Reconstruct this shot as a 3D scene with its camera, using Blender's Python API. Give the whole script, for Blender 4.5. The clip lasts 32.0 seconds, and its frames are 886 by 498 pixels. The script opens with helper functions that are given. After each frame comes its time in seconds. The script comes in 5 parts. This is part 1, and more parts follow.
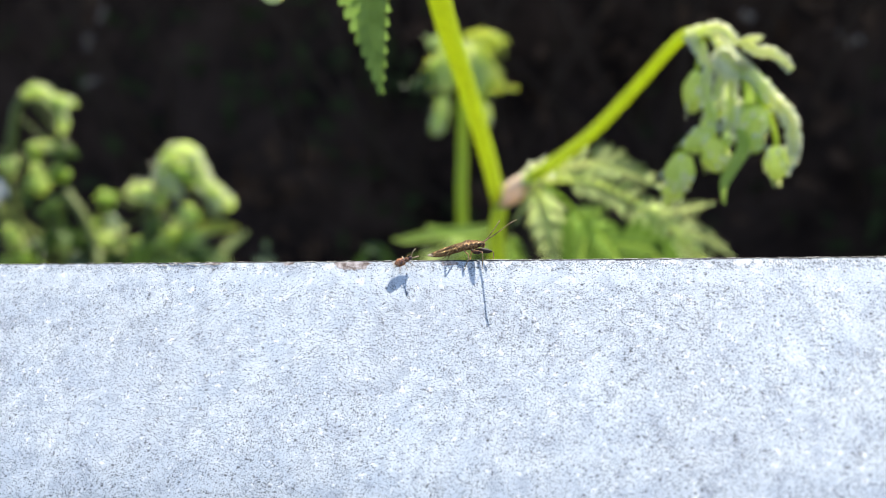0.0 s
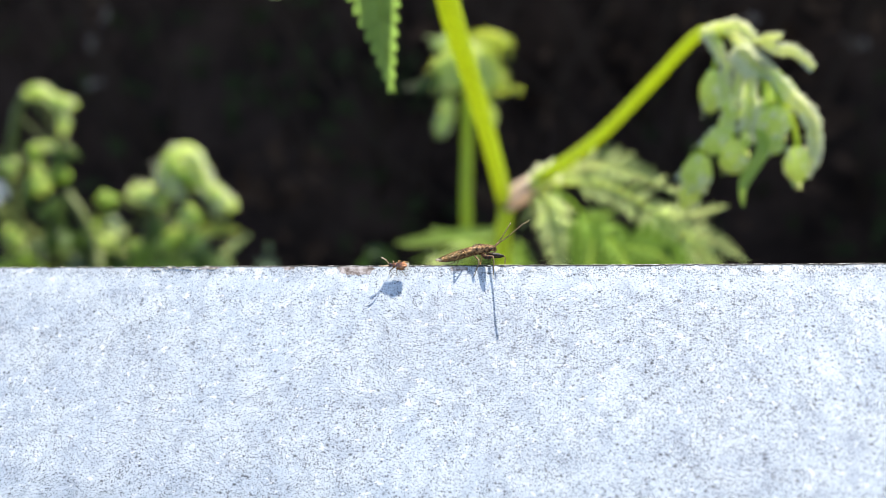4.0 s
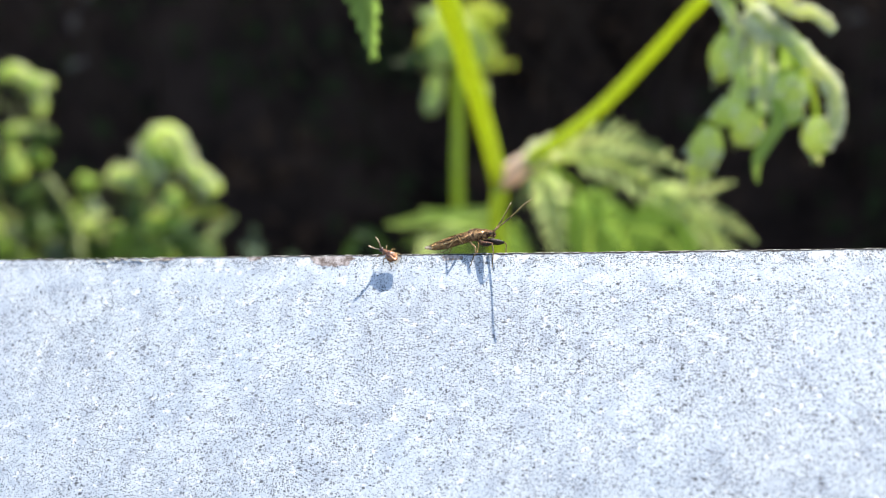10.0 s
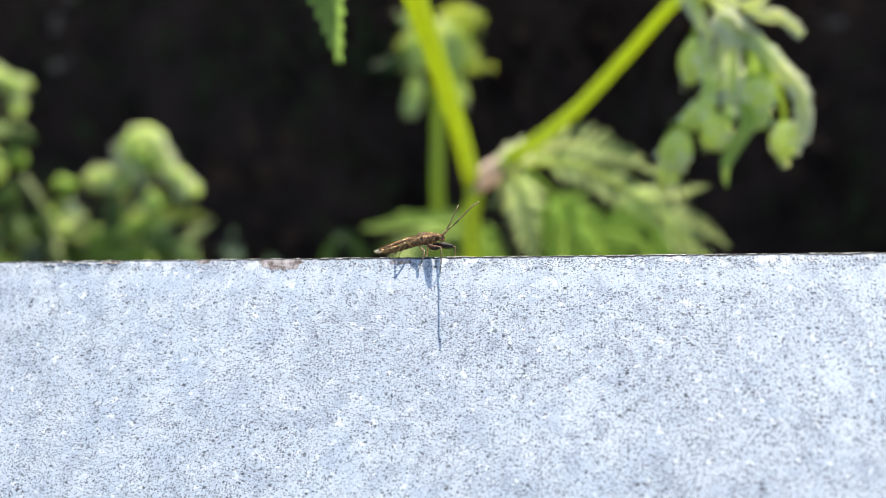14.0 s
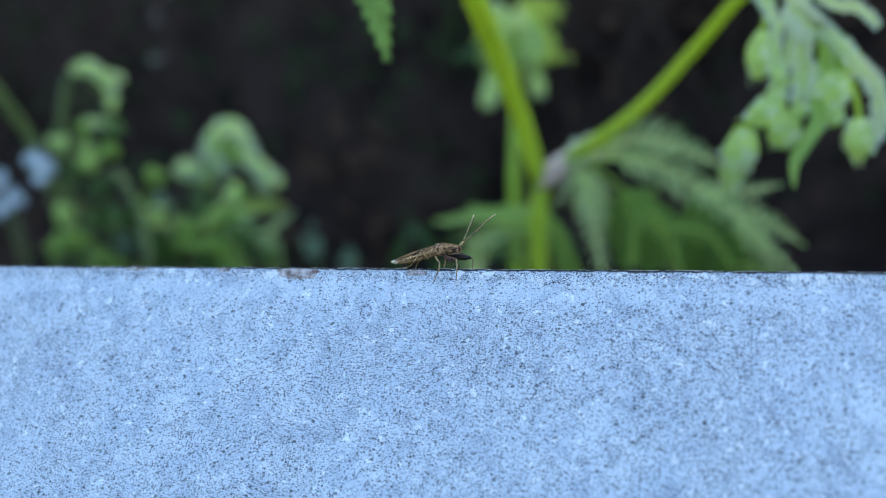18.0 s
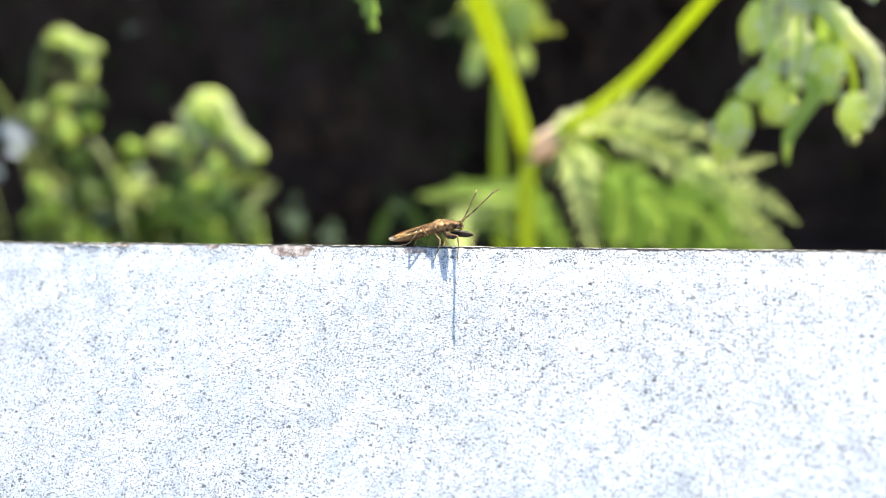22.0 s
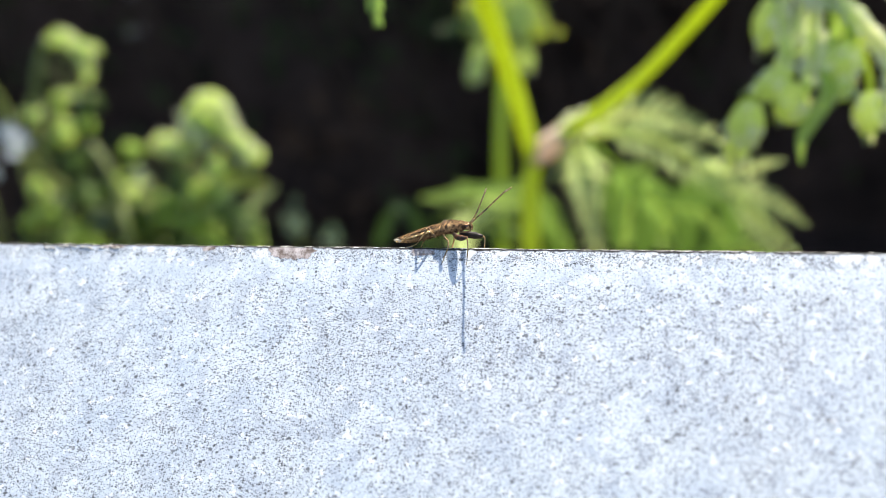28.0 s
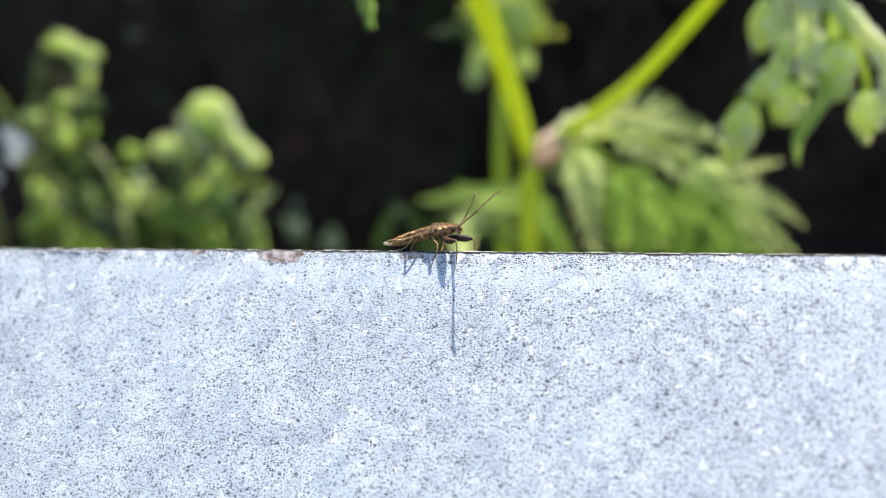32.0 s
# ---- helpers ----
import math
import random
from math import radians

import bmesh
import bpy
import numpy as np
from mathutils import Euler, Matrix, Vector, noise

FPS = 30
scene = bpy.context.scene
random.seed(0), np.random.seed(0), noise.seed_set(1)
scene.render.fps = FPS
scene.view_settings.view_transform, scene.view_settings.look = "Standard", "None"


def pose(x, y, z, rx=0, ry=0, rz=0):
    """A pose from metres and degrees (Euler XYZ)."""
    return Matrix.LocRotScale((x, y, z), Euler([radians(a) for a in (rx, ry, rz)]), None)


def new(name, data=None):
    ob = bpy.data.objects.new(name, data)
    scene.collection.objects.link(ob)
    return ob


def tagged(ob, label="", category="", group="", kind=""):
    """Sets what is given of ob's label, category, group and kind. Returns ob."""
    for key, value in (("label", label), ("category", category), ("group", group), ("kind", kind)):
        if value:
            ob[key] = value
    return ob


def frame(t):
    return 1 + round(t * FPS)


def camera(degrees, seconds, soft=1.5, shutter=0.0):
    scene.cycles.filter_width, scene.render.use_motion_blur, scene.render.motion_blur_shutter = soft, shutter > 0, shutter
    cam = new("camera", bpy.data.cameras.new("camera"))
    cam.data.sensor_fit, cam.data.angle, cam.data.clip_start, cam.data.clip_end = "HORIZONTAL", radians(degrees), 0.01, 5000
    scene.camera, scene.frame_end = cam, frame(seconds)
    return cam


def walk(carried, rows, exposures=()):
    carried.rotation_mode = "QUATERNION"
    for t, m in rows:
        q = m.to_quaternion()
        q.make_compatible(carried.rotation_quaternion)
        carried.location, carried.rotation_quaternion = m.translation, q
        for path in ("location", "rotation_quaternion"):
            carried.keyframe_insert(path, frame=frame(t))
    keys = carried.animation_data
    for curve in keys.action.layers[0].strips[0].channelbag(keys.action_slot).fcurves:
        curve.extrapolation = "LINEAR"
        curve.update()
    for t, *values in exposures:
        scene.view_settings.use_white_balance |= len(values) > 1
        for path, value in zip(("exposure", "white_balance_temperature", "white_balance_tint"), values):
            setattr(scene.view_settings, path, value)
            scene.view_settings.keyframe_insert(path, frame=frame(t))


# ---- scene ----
MM = 0.001
EDGE_Z = 0.7
SUN_TO = Vector((0.235, 0.44, 0.87)).normalized()
PLATE = pose(0, 0, EDGE_Z, 46, 0, 0)

cam = camera(53.62, 32.0, soft=0.8)
WALK = [
    (0, pose(0.026288, -0.125360, 0.737291, 74.506, 4.149, 12.320)),
    (0.5, pose(0.026968, -0.125548, 0.737801, 74.476, 4.042, 12.277)),
    (1, pose(0.027208, -0.125212, 0.737568, 74.570, 4.038, 12.166)),
    (1.5, pose(0.026596, -0.124425, 0.737094, 74.682, 4.033, 12.185)),
    (2, pose(0.025991, -0.123768, 0.737112, 74.581, 4.029, 12.092)),
    (2.5, pose(0.025738, -0.122739, 0.736945, 74.704, 4.091, 12.307)),
    (3, pose(0.024665, -0.121936, 0.736930, 74.703, 4.017, 12.333)),
    (3.5, pose(0.024287, -0.120356, 0.736246, 74.765, 4.005, 12.595)),
    (5.5, pose(0.022309, -0.114850, 0.734367, 74.279, 4.020, 12.279)),
    (6, pose(0.022453, -0.113595, 0.733637, 74.144, 3.955, 12.338)),
    (6.5, pose(0.021879, -0.112320, 0.734114, 73.988, 3.824, 12.233)),
    (7, pose(0.021477, -0.110474, 0.733484, 74.006, 3.904, 12.300)),
    (7.5, pose(0.020205, -0.108844, 0.733559, 73.844, 4.290, 12.069)),
    (8, pose(0.020451, -0.107910, 0.733686, 73.791, 4.360, 12.200)),
    (8.5, pose(0.020210, -0.106331, 0.733120, 73.672, 4.430, 12.026)),
    (9, pose(0.020027, -0.104433, 0.731664, 73.617, 4.351, 12.043)),
    (9.5, pose(0.020046, -0.103077, 0.731700, 73.380, 4.355, 11.995)),
    (10, pose(0.019782, -0.101340, 0.731591, 73.320, 4.441, 11.834)),
    (10.5, pose(0.019857, -0.101067, 0.731729, 73.167, 4.515, 11.785)),
    (11, pose(0.019060, -0.100823, 0.731494, 73.261, 4.409, 11.709)),
    (11.5, pose(0.018737, -0.100082, 0.731418, 73.220, 4.370, 11.708)),
    (12, pose(0.018151, -0.099408, 0.731609, 73.214, 4.244, 11.634)),
    (12.5, pose(0.018752, -0.099382, 0.731938, 73.297, 4.117, 11.614)),
    (13, pose(0.018950, -0.098963, 0.732120, 73.365, 4.131, 11.502)),
    (13.5, pose(0.021067, -0.099176, 0.732181, 73.400, 4.377, 11.075)),
    (14, pose(0.024171, -0.099757, 0.731116, 73.465, 4.058, 11.033)),
    (14.5, pose(0.026359, -0.100153, 0.731818, 73.529, 4.359, 12.659)),
    (15, pose(0.030125, -0.099894, 0.731850, 73.640, 4.771, 14.327)),
    (15.5, pose(0.031759, -0.099706, 0.731438, 73.527, 5.096, 15.867)),
    (17.5, pose(0.032400, -0.094452, 0.731295, 73.330, 5.243, 16.872)),
    (18, pose(0.031801, -0.093866, 0.732066, 73.203, 5.178, 16.774)),
    (18.5, pose(0.031774, -0.093887, 0.731972, 72.827, 5.037, 16.682)),
    (19, pose(0.030396, -0.092790, 0.732083, 72.372, 4.964, 16.526)),
    (19.5, pose(0.029579, -0.091101, 0.731562, 72.156, 4.946, 16.320)),
    (20, pose(0.029207, -0.090833, 0.731856, 71.922, 4.817, 16.155)),
    (20.5, pose(0.029290, -0.091087, 0.732204, 71.794, 4.741, 16.030)),
    (21, pose(0.029162, -0.091206, 0.731975, 71.629, 4.679, 15.803)),
    (21.5, pose(0.028479, -0.090572, 0.731546, 71.573, 4.671, 15.754)),
    (22, pose(0.028297, -0.090408, 0.731278, 71.406, 4.695, 15.584)),
    (22.5, pose(0.028048, -0.089770, 0.731961, 71.440, 4.592, 15.549)),
    (23, pose(0.028734, -0.090154, 0.731129, 71.435, 4.543, 15.361)),
    (23.5, pose(0.028808, -0.089696, 0.730868, 71.548, 4.566, 15.397)),
    (24, pose(0.028547, -0.089525, 0.731008, 71.540, 4.668, 15.264)),
    (24.5, pose(0.028326, -0.089024, 0.730666, 71.589, 4.732, 15.337)),
    (25, pose(0.028034, -0.088793, 0.730807, 71.604, 4.656, 15.381)),
    (25.5, pose(0.027524, -0.088483, 0.731012, 71.650, 4.596, 15.481)),
    (27.5, pose(0.027321, -0.087504, 0.730196, 71.634, 4.743, 15.525)),
    (28, pose(0.025994, -0.086119, 0.729584, 71.639, 4.614, 15.611)),
    (28.5, pose(0.027460, -0.085722, 0.729397, 71.560, 4.784, 15.590)),
    (29, pose(0.027294, -0.085441, 0.729115, 71.521, 4.869, 15.493)),
    (29.5, pose(0.027787, -0.085195, 0.728864, 71.613, 4.988, 15.600)),
    (30, pose(0.027656, -0.085311, 0.729300, 71.658, 4.917, 15.709)),
    (30.5, pose(0.027560, -0.085265, 0.729439, 71.646, 4.943, 15.762)),
    (31, pose(0.028068, -0.085759, 0.729933, 71.693, 4.946, 15.767)),
    (31.5, pose(0.027341, -0.085391, 0.729401, 71.761, 4.912, 15.688)),
    (32, pose(0.027236, -0.085213, 0.729449, 71.754, 4.873, 15.704)),
]
EXPOSURES = [
    (0, 1.66, 6650, 8), (3, 1.7, 6650, 8), (10, 1.7, 6650, 8), (14, 1.56, 6600, 8), (15.5, 1.55, 6600, 8), (17.5, 2.2, 5900, 0), (19, 2.45, 5900, 0), (20, 2.4, 6350, 3), (21, 2.0, 7000, 7), (22, 2.05, 7000, 8), (23, 2.05, 7000, 8),
    (24, 1.95, 6950, 8), (25, 1.85, 6900, 8), (27.5, 1.75, 6800, 8), (29, 1.65, 6700, 8), (32, 1.6, 6600, 8),
]
walk(cam, WALK, EXPOSURES)

# ---- world, sun ----
world = bpy.data.worlds.new("sky")
scene.world = world
world.use_nodes = True
wn = world.node_tree.nodes
sky = wn.new("ShaderNodeTexSky")
sky.sky_type = "NISHITA"
sky.sun_disc = False
sky.sun_elevation = math.asin(SUN_TO.z)
sky.sun_rotation = math.atan2(SUN_TO.x, SUN_TO.y)
world.node_tree.links.new(sky.outputs[0], wn["Background"].inputs[0])
wn["Background"].inputs[1].default_value = 0.1

sun_data = bpy.data.lights.new("sun", "SUN")
sun_data.energy, sun_data.angle, sun_data.color = 4.0, radians(0.53), (1.0, 0.95, 0.87)
sun = new("sun", sun_data)
sun.matrix_world = Matrix.Translation(SUN_TO * 20) @ SUN_TO.to_track_quat("Z", "Y").to_matrix().to_4x4()


# ---- materials ----
class Nodes:
    """Short hand for building a node material."""

    def __init__(self, name):
        self.mat = bpy.data.materials.new(name)
        self.mat.use_nodes = True
        self.tree = self.mat.node_tree
        self.bsdf = self.tree.nodes["Principled BSDF"]
        self.out = self.tree.nodes["Material Output"]
        self.coord = self.node("ShaderNodeTexCoord").outputs["Object"]

    def node(self, kind, **props):
        n = self.tree.nodes.new(kind)
        for key, value in props.items():
            setattr(n, key, value)
        return n

    def link(self, a, b):
        self.tree.links.new(a, b)

    def put(self, socket, value):
        if hasattr(value, "is_output"):
            self.link(value, socket)
        else:
            socket.default_value = value

    def noise(self, scale, detail=3.0, rough=0.55, vector=None):
        n = self.node("ShaderNodeTexNoise")
        n.inputs["Scale"].default_value, n.inputs["Detail"].default_value, n.inputs["Roughness"].default_value = scale, detail, rough
        self.link(vector or self.coord, n.inputs["Vector"])
        return n

    def voronoi(self, scale, vector=None):
        n = self.node("ShaderNodeTexVoronoi", voronoi_dimensions="2D")
        n.inputs["Scale"].default_value = scale
        self.link(vector or self.coord, n.inputs["Vector"])
        return n

    def ramp(self, value, stops):
        n = self.node("ShaderNodeValToRGB")
        while len(n.color_ramp.elements) < len(stops):
            n.color_ramp.elements.new(0.5)
        for e, (pos, col) in zip(n.color_ramp.elements, stops):
            e.position = pos
            e.color = (*col, 1) if isinstance(col, tuple) else (col, col, col, 1)
        self.link(value, n.inputs[0])
        return n.outputs[0]

    def math(self, op, a, b=0.0):
        n = self.node("ShaderNodeMath", operation=op)
        self.put(n.inputs[0], a)
        self.put(n.inputs[1], b)
        return n.outputs[0]

    def mix(self, fac, a, b, blend="MIX"):
        n = self.node("ShaderNodeMix", data_type="RGBA", blend_type=blend)
        self.put(n.inputs[0], fac)
        for s, v in ((n.inputs[6], a), (n.inputs[7], b)):
            self.put(s, (*v, 1) if isinstance(v, tuple) and len(v) == 3 else v)
        return n.outputs[2]

    def bump(self, height, strength, distance):
        n = self.node("ShaderNodeBump")
        n.inputs["Strength"].default_value, n.inputs["Distance"].default_value = strength, distance
        self.link(height, n.inputs["Height"])
        self.link(n.outputs[0], self.bsdf.inputs["Normal"])

    def set(self, **values):
        for key, value in values.items():
            self.put(self.bsdf.inputs[key.replace("_", " ")], (*value, 1) if isinstance(value, tuple) else value)
        return self


def galvanised():
    """Weathered hot-dip zinc: pale grey, peppered with dark pits, a grimy line along the cut edge."""
    m = Nodes("galvanised_steel")
    wob = m.noise(4200, 2)
    warp = m.node("ShaderNodeVectorMath", operation="MULTIPLY_ADD")
    m.link(wob.outputs["Color"], warp.inputs[0])
    warp.inputs[1].default_value = (0.00026, 0.0002, 0.0001)
    m.link(m.coord, warp.inputs[2])
    tall = m.node("ShaderNodeMapping")
    tall.inputs["Scale"].default_value = (1, 1.45, 1)
    m.link(warp.outputs[0], tall.inputs[0])
    at = tall.outputs[0]

    sep = m.node("ShaderNodeSeparateXYZ")
    m.link(m.coord, sep.inputs[0])
    ragged = m.noise(900, 3)
    along = m.math("ADD", sep.outputs[1], m.math("MULTIPLY", m.math("SUBTRACT", ragged.outputs[0], 0.5), 0.0006))
    # a smoother strip runs along the sheet three millimetres below the lip
    strip = m.node("ShaderNodeMapRange")
    for k, v in (("From Min", 0.0019), ("From Max", 0.0007)):
        strip.inputs[k].default_value = v
    m.link(m.math("ABSOLUTE", m.math("ADD", along, 0.0031)), strip.inputs["Value"])
    crowd = m.ramp(m.noise(230, 4, 0.7).outputs[0], [(0.32, 0.5), (0.64, 1.25)])
    crowd = m.math("MULTIPLY", crowd, m.ramp(m.noise(45, 2).outputs[0], [(0.36, 0.65), (0.62, 1.15)]))
    rough_lip = m.node("ShaderNodeMapRange")
    for k, v in (("From Min", -0.0021), ("From Max", -0.0012)):
        rough_lip.inputs[k].default_value = v
    m.link(along, rough_lip.inputs["Value"])
    crowd = m.math("ADD", crowd, m.math("MULTIPLY", rough_lip.outputs[0], 0.7))
    crowd = m.math("MULTIPLY", crowd, m.math("SUBTRACT", 1.0, m.math("MULTIPLY", strip.outputs[0], 0.6)))

    def pits(scale, share, radius, soft):
        v = m.voronoi(scale, at)
        sep = m.node("ShaderNodeSeparateColor")
        m.link(v.outputs["Color"], sep.inputs[0])
        chosen = m.math("LESS_THAN", sep.outputs[0], m.math("MULTIPLY", crowd, share))
        grown = m.math("ADD", m.math("MULTIPLY", sep.outputs[1], 0.8), 0.5)
        edge = m.math("DIVIDE", v.outputs["Distance"], grown)
        spot = m.ramp(edge, [(radius, 1.0), (radius + soft, 0.0)])
        return m.math("MULTIPLY", m.math("MULTIPLY", spot, chosen), m.math("ADD", m.math("MULTIPLY", sep.outputs[2], 0.35), 0.65))

    fine = pits(4300, 0.62, 0.31, 0.05)
    mid = pits(2600, 0.30, 0.27, 0.04)
    big = pits(1150, 0.13, 0.22, 0.03)
    grain = m.noise(3600, 3, 0.75)
    flecks = m.noise(700, 4, 0.65)
    smudge = m.noise(170, 4, 0.6)
    upright = m.node("ShaderNodeMapping")
    upright.inputs["Scale"].default_value = (1.25, 0.95, 1)
    m.link(m.coord, upright.inputs[0])
    blotch = m.noise(330, 3, 0.5, upright.outputs[0])
    cloudy = m.noise(38, 3, 0.5)
    base = m.mix(m.ramp(smudge.outputs[0], [(0.38, 0.0), (0.6, 1.0)]), (0.44, 0.49, 0.555), (0.55, 0.59, 0.635))
    base = m.mix(m.ramp(cloudy.outputs[0], [(0.42, 0.0), (0.62, 0.5)]), base, (0.45, 0.485, 0.54))
    base = m.mix(m.ramp(blotch.outputs[0], [(0.50, 0.0), (0.66, 0.5)]), base, (0.30, 0.335, 0.40))
    base = m.mix(m.ramp(grain.outputs[0], [(0.36, 0.8), (0.44, 0.0)]), base, (0.16, 0.17, 0.19))
    base = m.mix(m.ramp(grain.outputs[0], [(0.55, 0.0), (0.68, 0.6)]), base, (0.78, 0.79, 0.80))
    base = m.mix(m.ramp(flecks.outputs[0], [(0.59, 0.0), (0.67, 0.8)]), base, (0.78, 0.78, 0.78))
    dark = m.math("MAXIMUM", m.math("MULTIPLY", fine, 0.9), m.math("MAXIMUM", mid, m.math("MULTIPLY", big, 0.85)))
    base = m.mix(dark, base, (0.022, 0.022, 0.026))
    # grimy cut edge: within half a millimetre of the lip
    lip = m.node("ShaderNodeMapRange")
    for k, v in (("From Min", -0.00044), ("From Max", -0.00030)):
        lip.inputs[k].default_value = v
    m.link(along, lip.inputs["Value"])
    base = m.mix(m.math("MULTIPLY", lip.outputs[0], 0.95), base, (0.016, 0.013, 0.011))
    # whitish bloom in the first two millimetres
    bloom = m.node("ShaderNodeMapRange")
    for k, v in (("From Min", -0.0028), ("From Max", -0.0009)):
        bloom.inputs[k].default_value = v
    m.link(along, bloom.inputs["Value"])
    streak = m.ramp(m.noise(520, 5, 0.7).outputs[0], [(0.54, 0.0), (0.60, 0.6)])
    white = m.math("MULTIPLY", m.math("MULTIPLY", streak, bloom.outputs[0]), m.math("SUBTRACT", 1.0, lip.outputs[0]))
    base = m.mix(white, base, (0.80, 0.80, 0.79))
    # sun glint along the outermost edge, painted as a bright line
    rim = m.math("GREATER_THAN", along, -0.00010)
    base = m.mix(m.math("MULTIPLY", rim, 0.75), base, (0.62, 0.60, 0.57))
    m.set(Specular_IOR_Level=m.math("SUBTRACT", 0.5, m.math("MULTIPLY", lip.outputs[0], 0.46)), Base_Color=base, Metallic=m.math("SUBTRACT", 0.18, m.math("MULTIPLY", lip.outputs[0], 0.18)), Roughness=m.ramp(smudge.outputs[0], [(0.3, 0.62), (0.7, 0.8)]))
    height = m.math("SUBTRACT", m.math("MULTIPLY", grain.outputs[0], 0.35), dark)
    m.bump(height, 0.9, 0.00008)
    return m.mat


def mottled(name, dark, light, scale, rough=0.5, metallic=0.0, bump=0.3, depth=0.0001, coat=0.0, gloss=0.5, hard=0.13):
    m = Nodes(name)
    a, b = m.noise(scale, 4, 0.6), m.noise(scale * 7, 3, 0.6)
    mixed = m.math("ADD", m.math("MULTIPLY", a.outputs[0], 0.65), m.math("MULTIPLY", b.outputs[0], 0.35))
    m.set(Base_Color=m.mix(m.ramp(mixed, [(0.51 - hard, 0.0), (0.51 + hard, 1.0)]), dark, light), Roughness=rough, Metallic=metallic, Coat_Weight=coat, Specular_IOR_Level=gloss)
    m.bump(mixed, bump, depth)
    return m.mat


def leafy(name, dark, light, through_colour, share=0.45, scale=120, rough=0.45, gloss=0.4):
    """A thin plant tissue: gloss on top, light that shines through."""
    m = Nodes(name)
    info = m.node("ShaderNodeObjectInfo")
    n = m.noise(scale, 4, 0.6)
    fine = m.noise(scale * 9, 2)
    each = m.node("ShaderNodeNewGeometry").outputs["Random Per Island"]
    own = m.math("ADD", m.math("MULTIPLY", info.outputs["Random"], 0.12), m.math("MULTIPLY", each, 0.22))
    fac = m.math("ADD", m.math("MULTIPLY", n.outputs[0], 0.5), m.math("ADD", m.math("MULTIPLY", fine.outputs[0], 0.25), own))
    fac = m.ramp(fac, [(0.33, 0.0), (0.72, 1.0)])
    m.set(Base_Color=m.mix(fac, dark, light), Roughness=rough, Specular_IOR_Level=gloss)
    m.bump(n.outputs[0], 0.3, 0.0004)
    tr = m.node("ShaderNodeBsdfTranslucent")
    m.put(tr.inputs[0], m.mix(fac, tuple(c * 0.75 for c in through_colour), through_colour))
    mixer = m.node("ShaderNodeMixShader")
    mixer.inputs[0].default_value = share
    m.link(m.bsdf.outputs[0], mixer.inputs[1])
    m.link(tr.outputs[0], mixer.inputs[2])
    m.link(mixer.outputs[0], m.out.inputs[0])
    return m.mat


def membrane():
    m = Nodes("wing_membrane")
    v = m.voronoi(1000)
    v.feature = "DISTANCE_TO_EDGE"
    vein = m.ramp(v.outputs["Distance"], [(0.04, 1.0), (0.09, 0.0)])
    m.set(Base_Color=m.mix(vein, (0.68, 0.64, 0.56), (0.3, 0.23, 0.16)), Roughness=0.25)
    tr = m.node("ShaderNodeBsdfTranslucent")
    m.put(tr.inputs[0], m.mix(vein, (0.9, 0.86, 0.78), (0.25, 0.18, 0.1)))
    clear = m.node("ShaderNodeBsdfTransparent")
    lit, film = m.node("ShaderNodeMixShader"), m.node("ShaderNodeMixShader")
    lit.inputs[0].default_value = 0.6
    m.link(m.bsdf.outputs[0], lit.inputs[1])
    m.link(tr.outputs[0], lit.inputs[2])
    m.put(film.inputs[0], m.math("ADD", m.math("MULTIPLY", vein, 0.2), 0.62))
    m.link(clear.outputs[0], film.inputs[1])
    m.link(lit.outputs[0], film.inputs[2])
    m.link(film.outputs[0], m.out.inputs[0])
    return m.mat


ZINC = galvanised()
RUST = mottled("rusty_chip", (0.11, 0.075, 0.06), (0.50, 0.44, 0.42), 1000, 0.8, 0.0, 0.8, 0.00012, hard=0.10)
FLAKE = mottled("zinc_flake", (0.24, 0.21, 0.17), (0.62, 0.58, 0.50), 1500, 0.6, 0.0, 0.6, 0.0001)
# soil kept near black: part of the deep shade is in its colour
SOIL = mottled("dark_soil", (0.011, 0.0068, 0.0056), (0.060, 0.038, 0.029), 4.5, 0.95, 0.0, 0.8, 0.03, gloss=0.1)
# very dark brown: the bank's shade is put into the dead leaves' colour
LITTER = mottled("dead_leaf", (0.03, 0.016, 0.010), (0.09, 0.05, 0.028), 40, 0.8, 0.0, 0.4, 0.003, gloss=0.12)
WITHERED = mottled("withered_leaf", (0.12, 0.09, 0.07), (0.26, 0.21, 0.17), 60, 0.7, 0.0, 0.3, 0.002, gloss=0.2)
TWIG = mottled("bark", (0.03, 0.02, 0.014), (0.07, 0.048, 0.034), 90, 0.9, 0.0, 0.6, 0.002, gloss=0.15)
STEM = leafy("green_stem", (0.36, 0.47, 0.04), (0.51, 0.60, 0.07), (0.84, 0.93, 0.08), 0.46, 160)
STEM_DULL = leafy("shaded_stem", (0.32, 0.46, 0.045), (0.44, 0.55, 0.06), (0.70, 0.82, 0.07), 0.42, 160)
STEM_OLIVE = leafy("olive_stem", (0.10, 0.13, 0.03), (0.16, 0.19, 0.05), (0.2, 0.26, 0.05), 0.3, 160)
SHEATH = leafy("pink_sheath", (0.76, 0.54, 0.44), (0.88, 0.74, 0.62), (0.95, 0.74, 0.58), 0.46, 300, 0.35, 0.6)
LEAF = leafy("fern_leaf", (0.32, 0.45, 0.11), (0.64, 0.75, 0.33), (0.86, 1.0, 0.40), 0.57, 300, 0.4, 0.5)
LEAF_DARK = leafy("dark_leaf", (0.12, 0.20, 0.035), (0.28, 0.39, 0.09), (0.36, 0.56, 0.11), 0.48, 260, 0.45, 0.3)
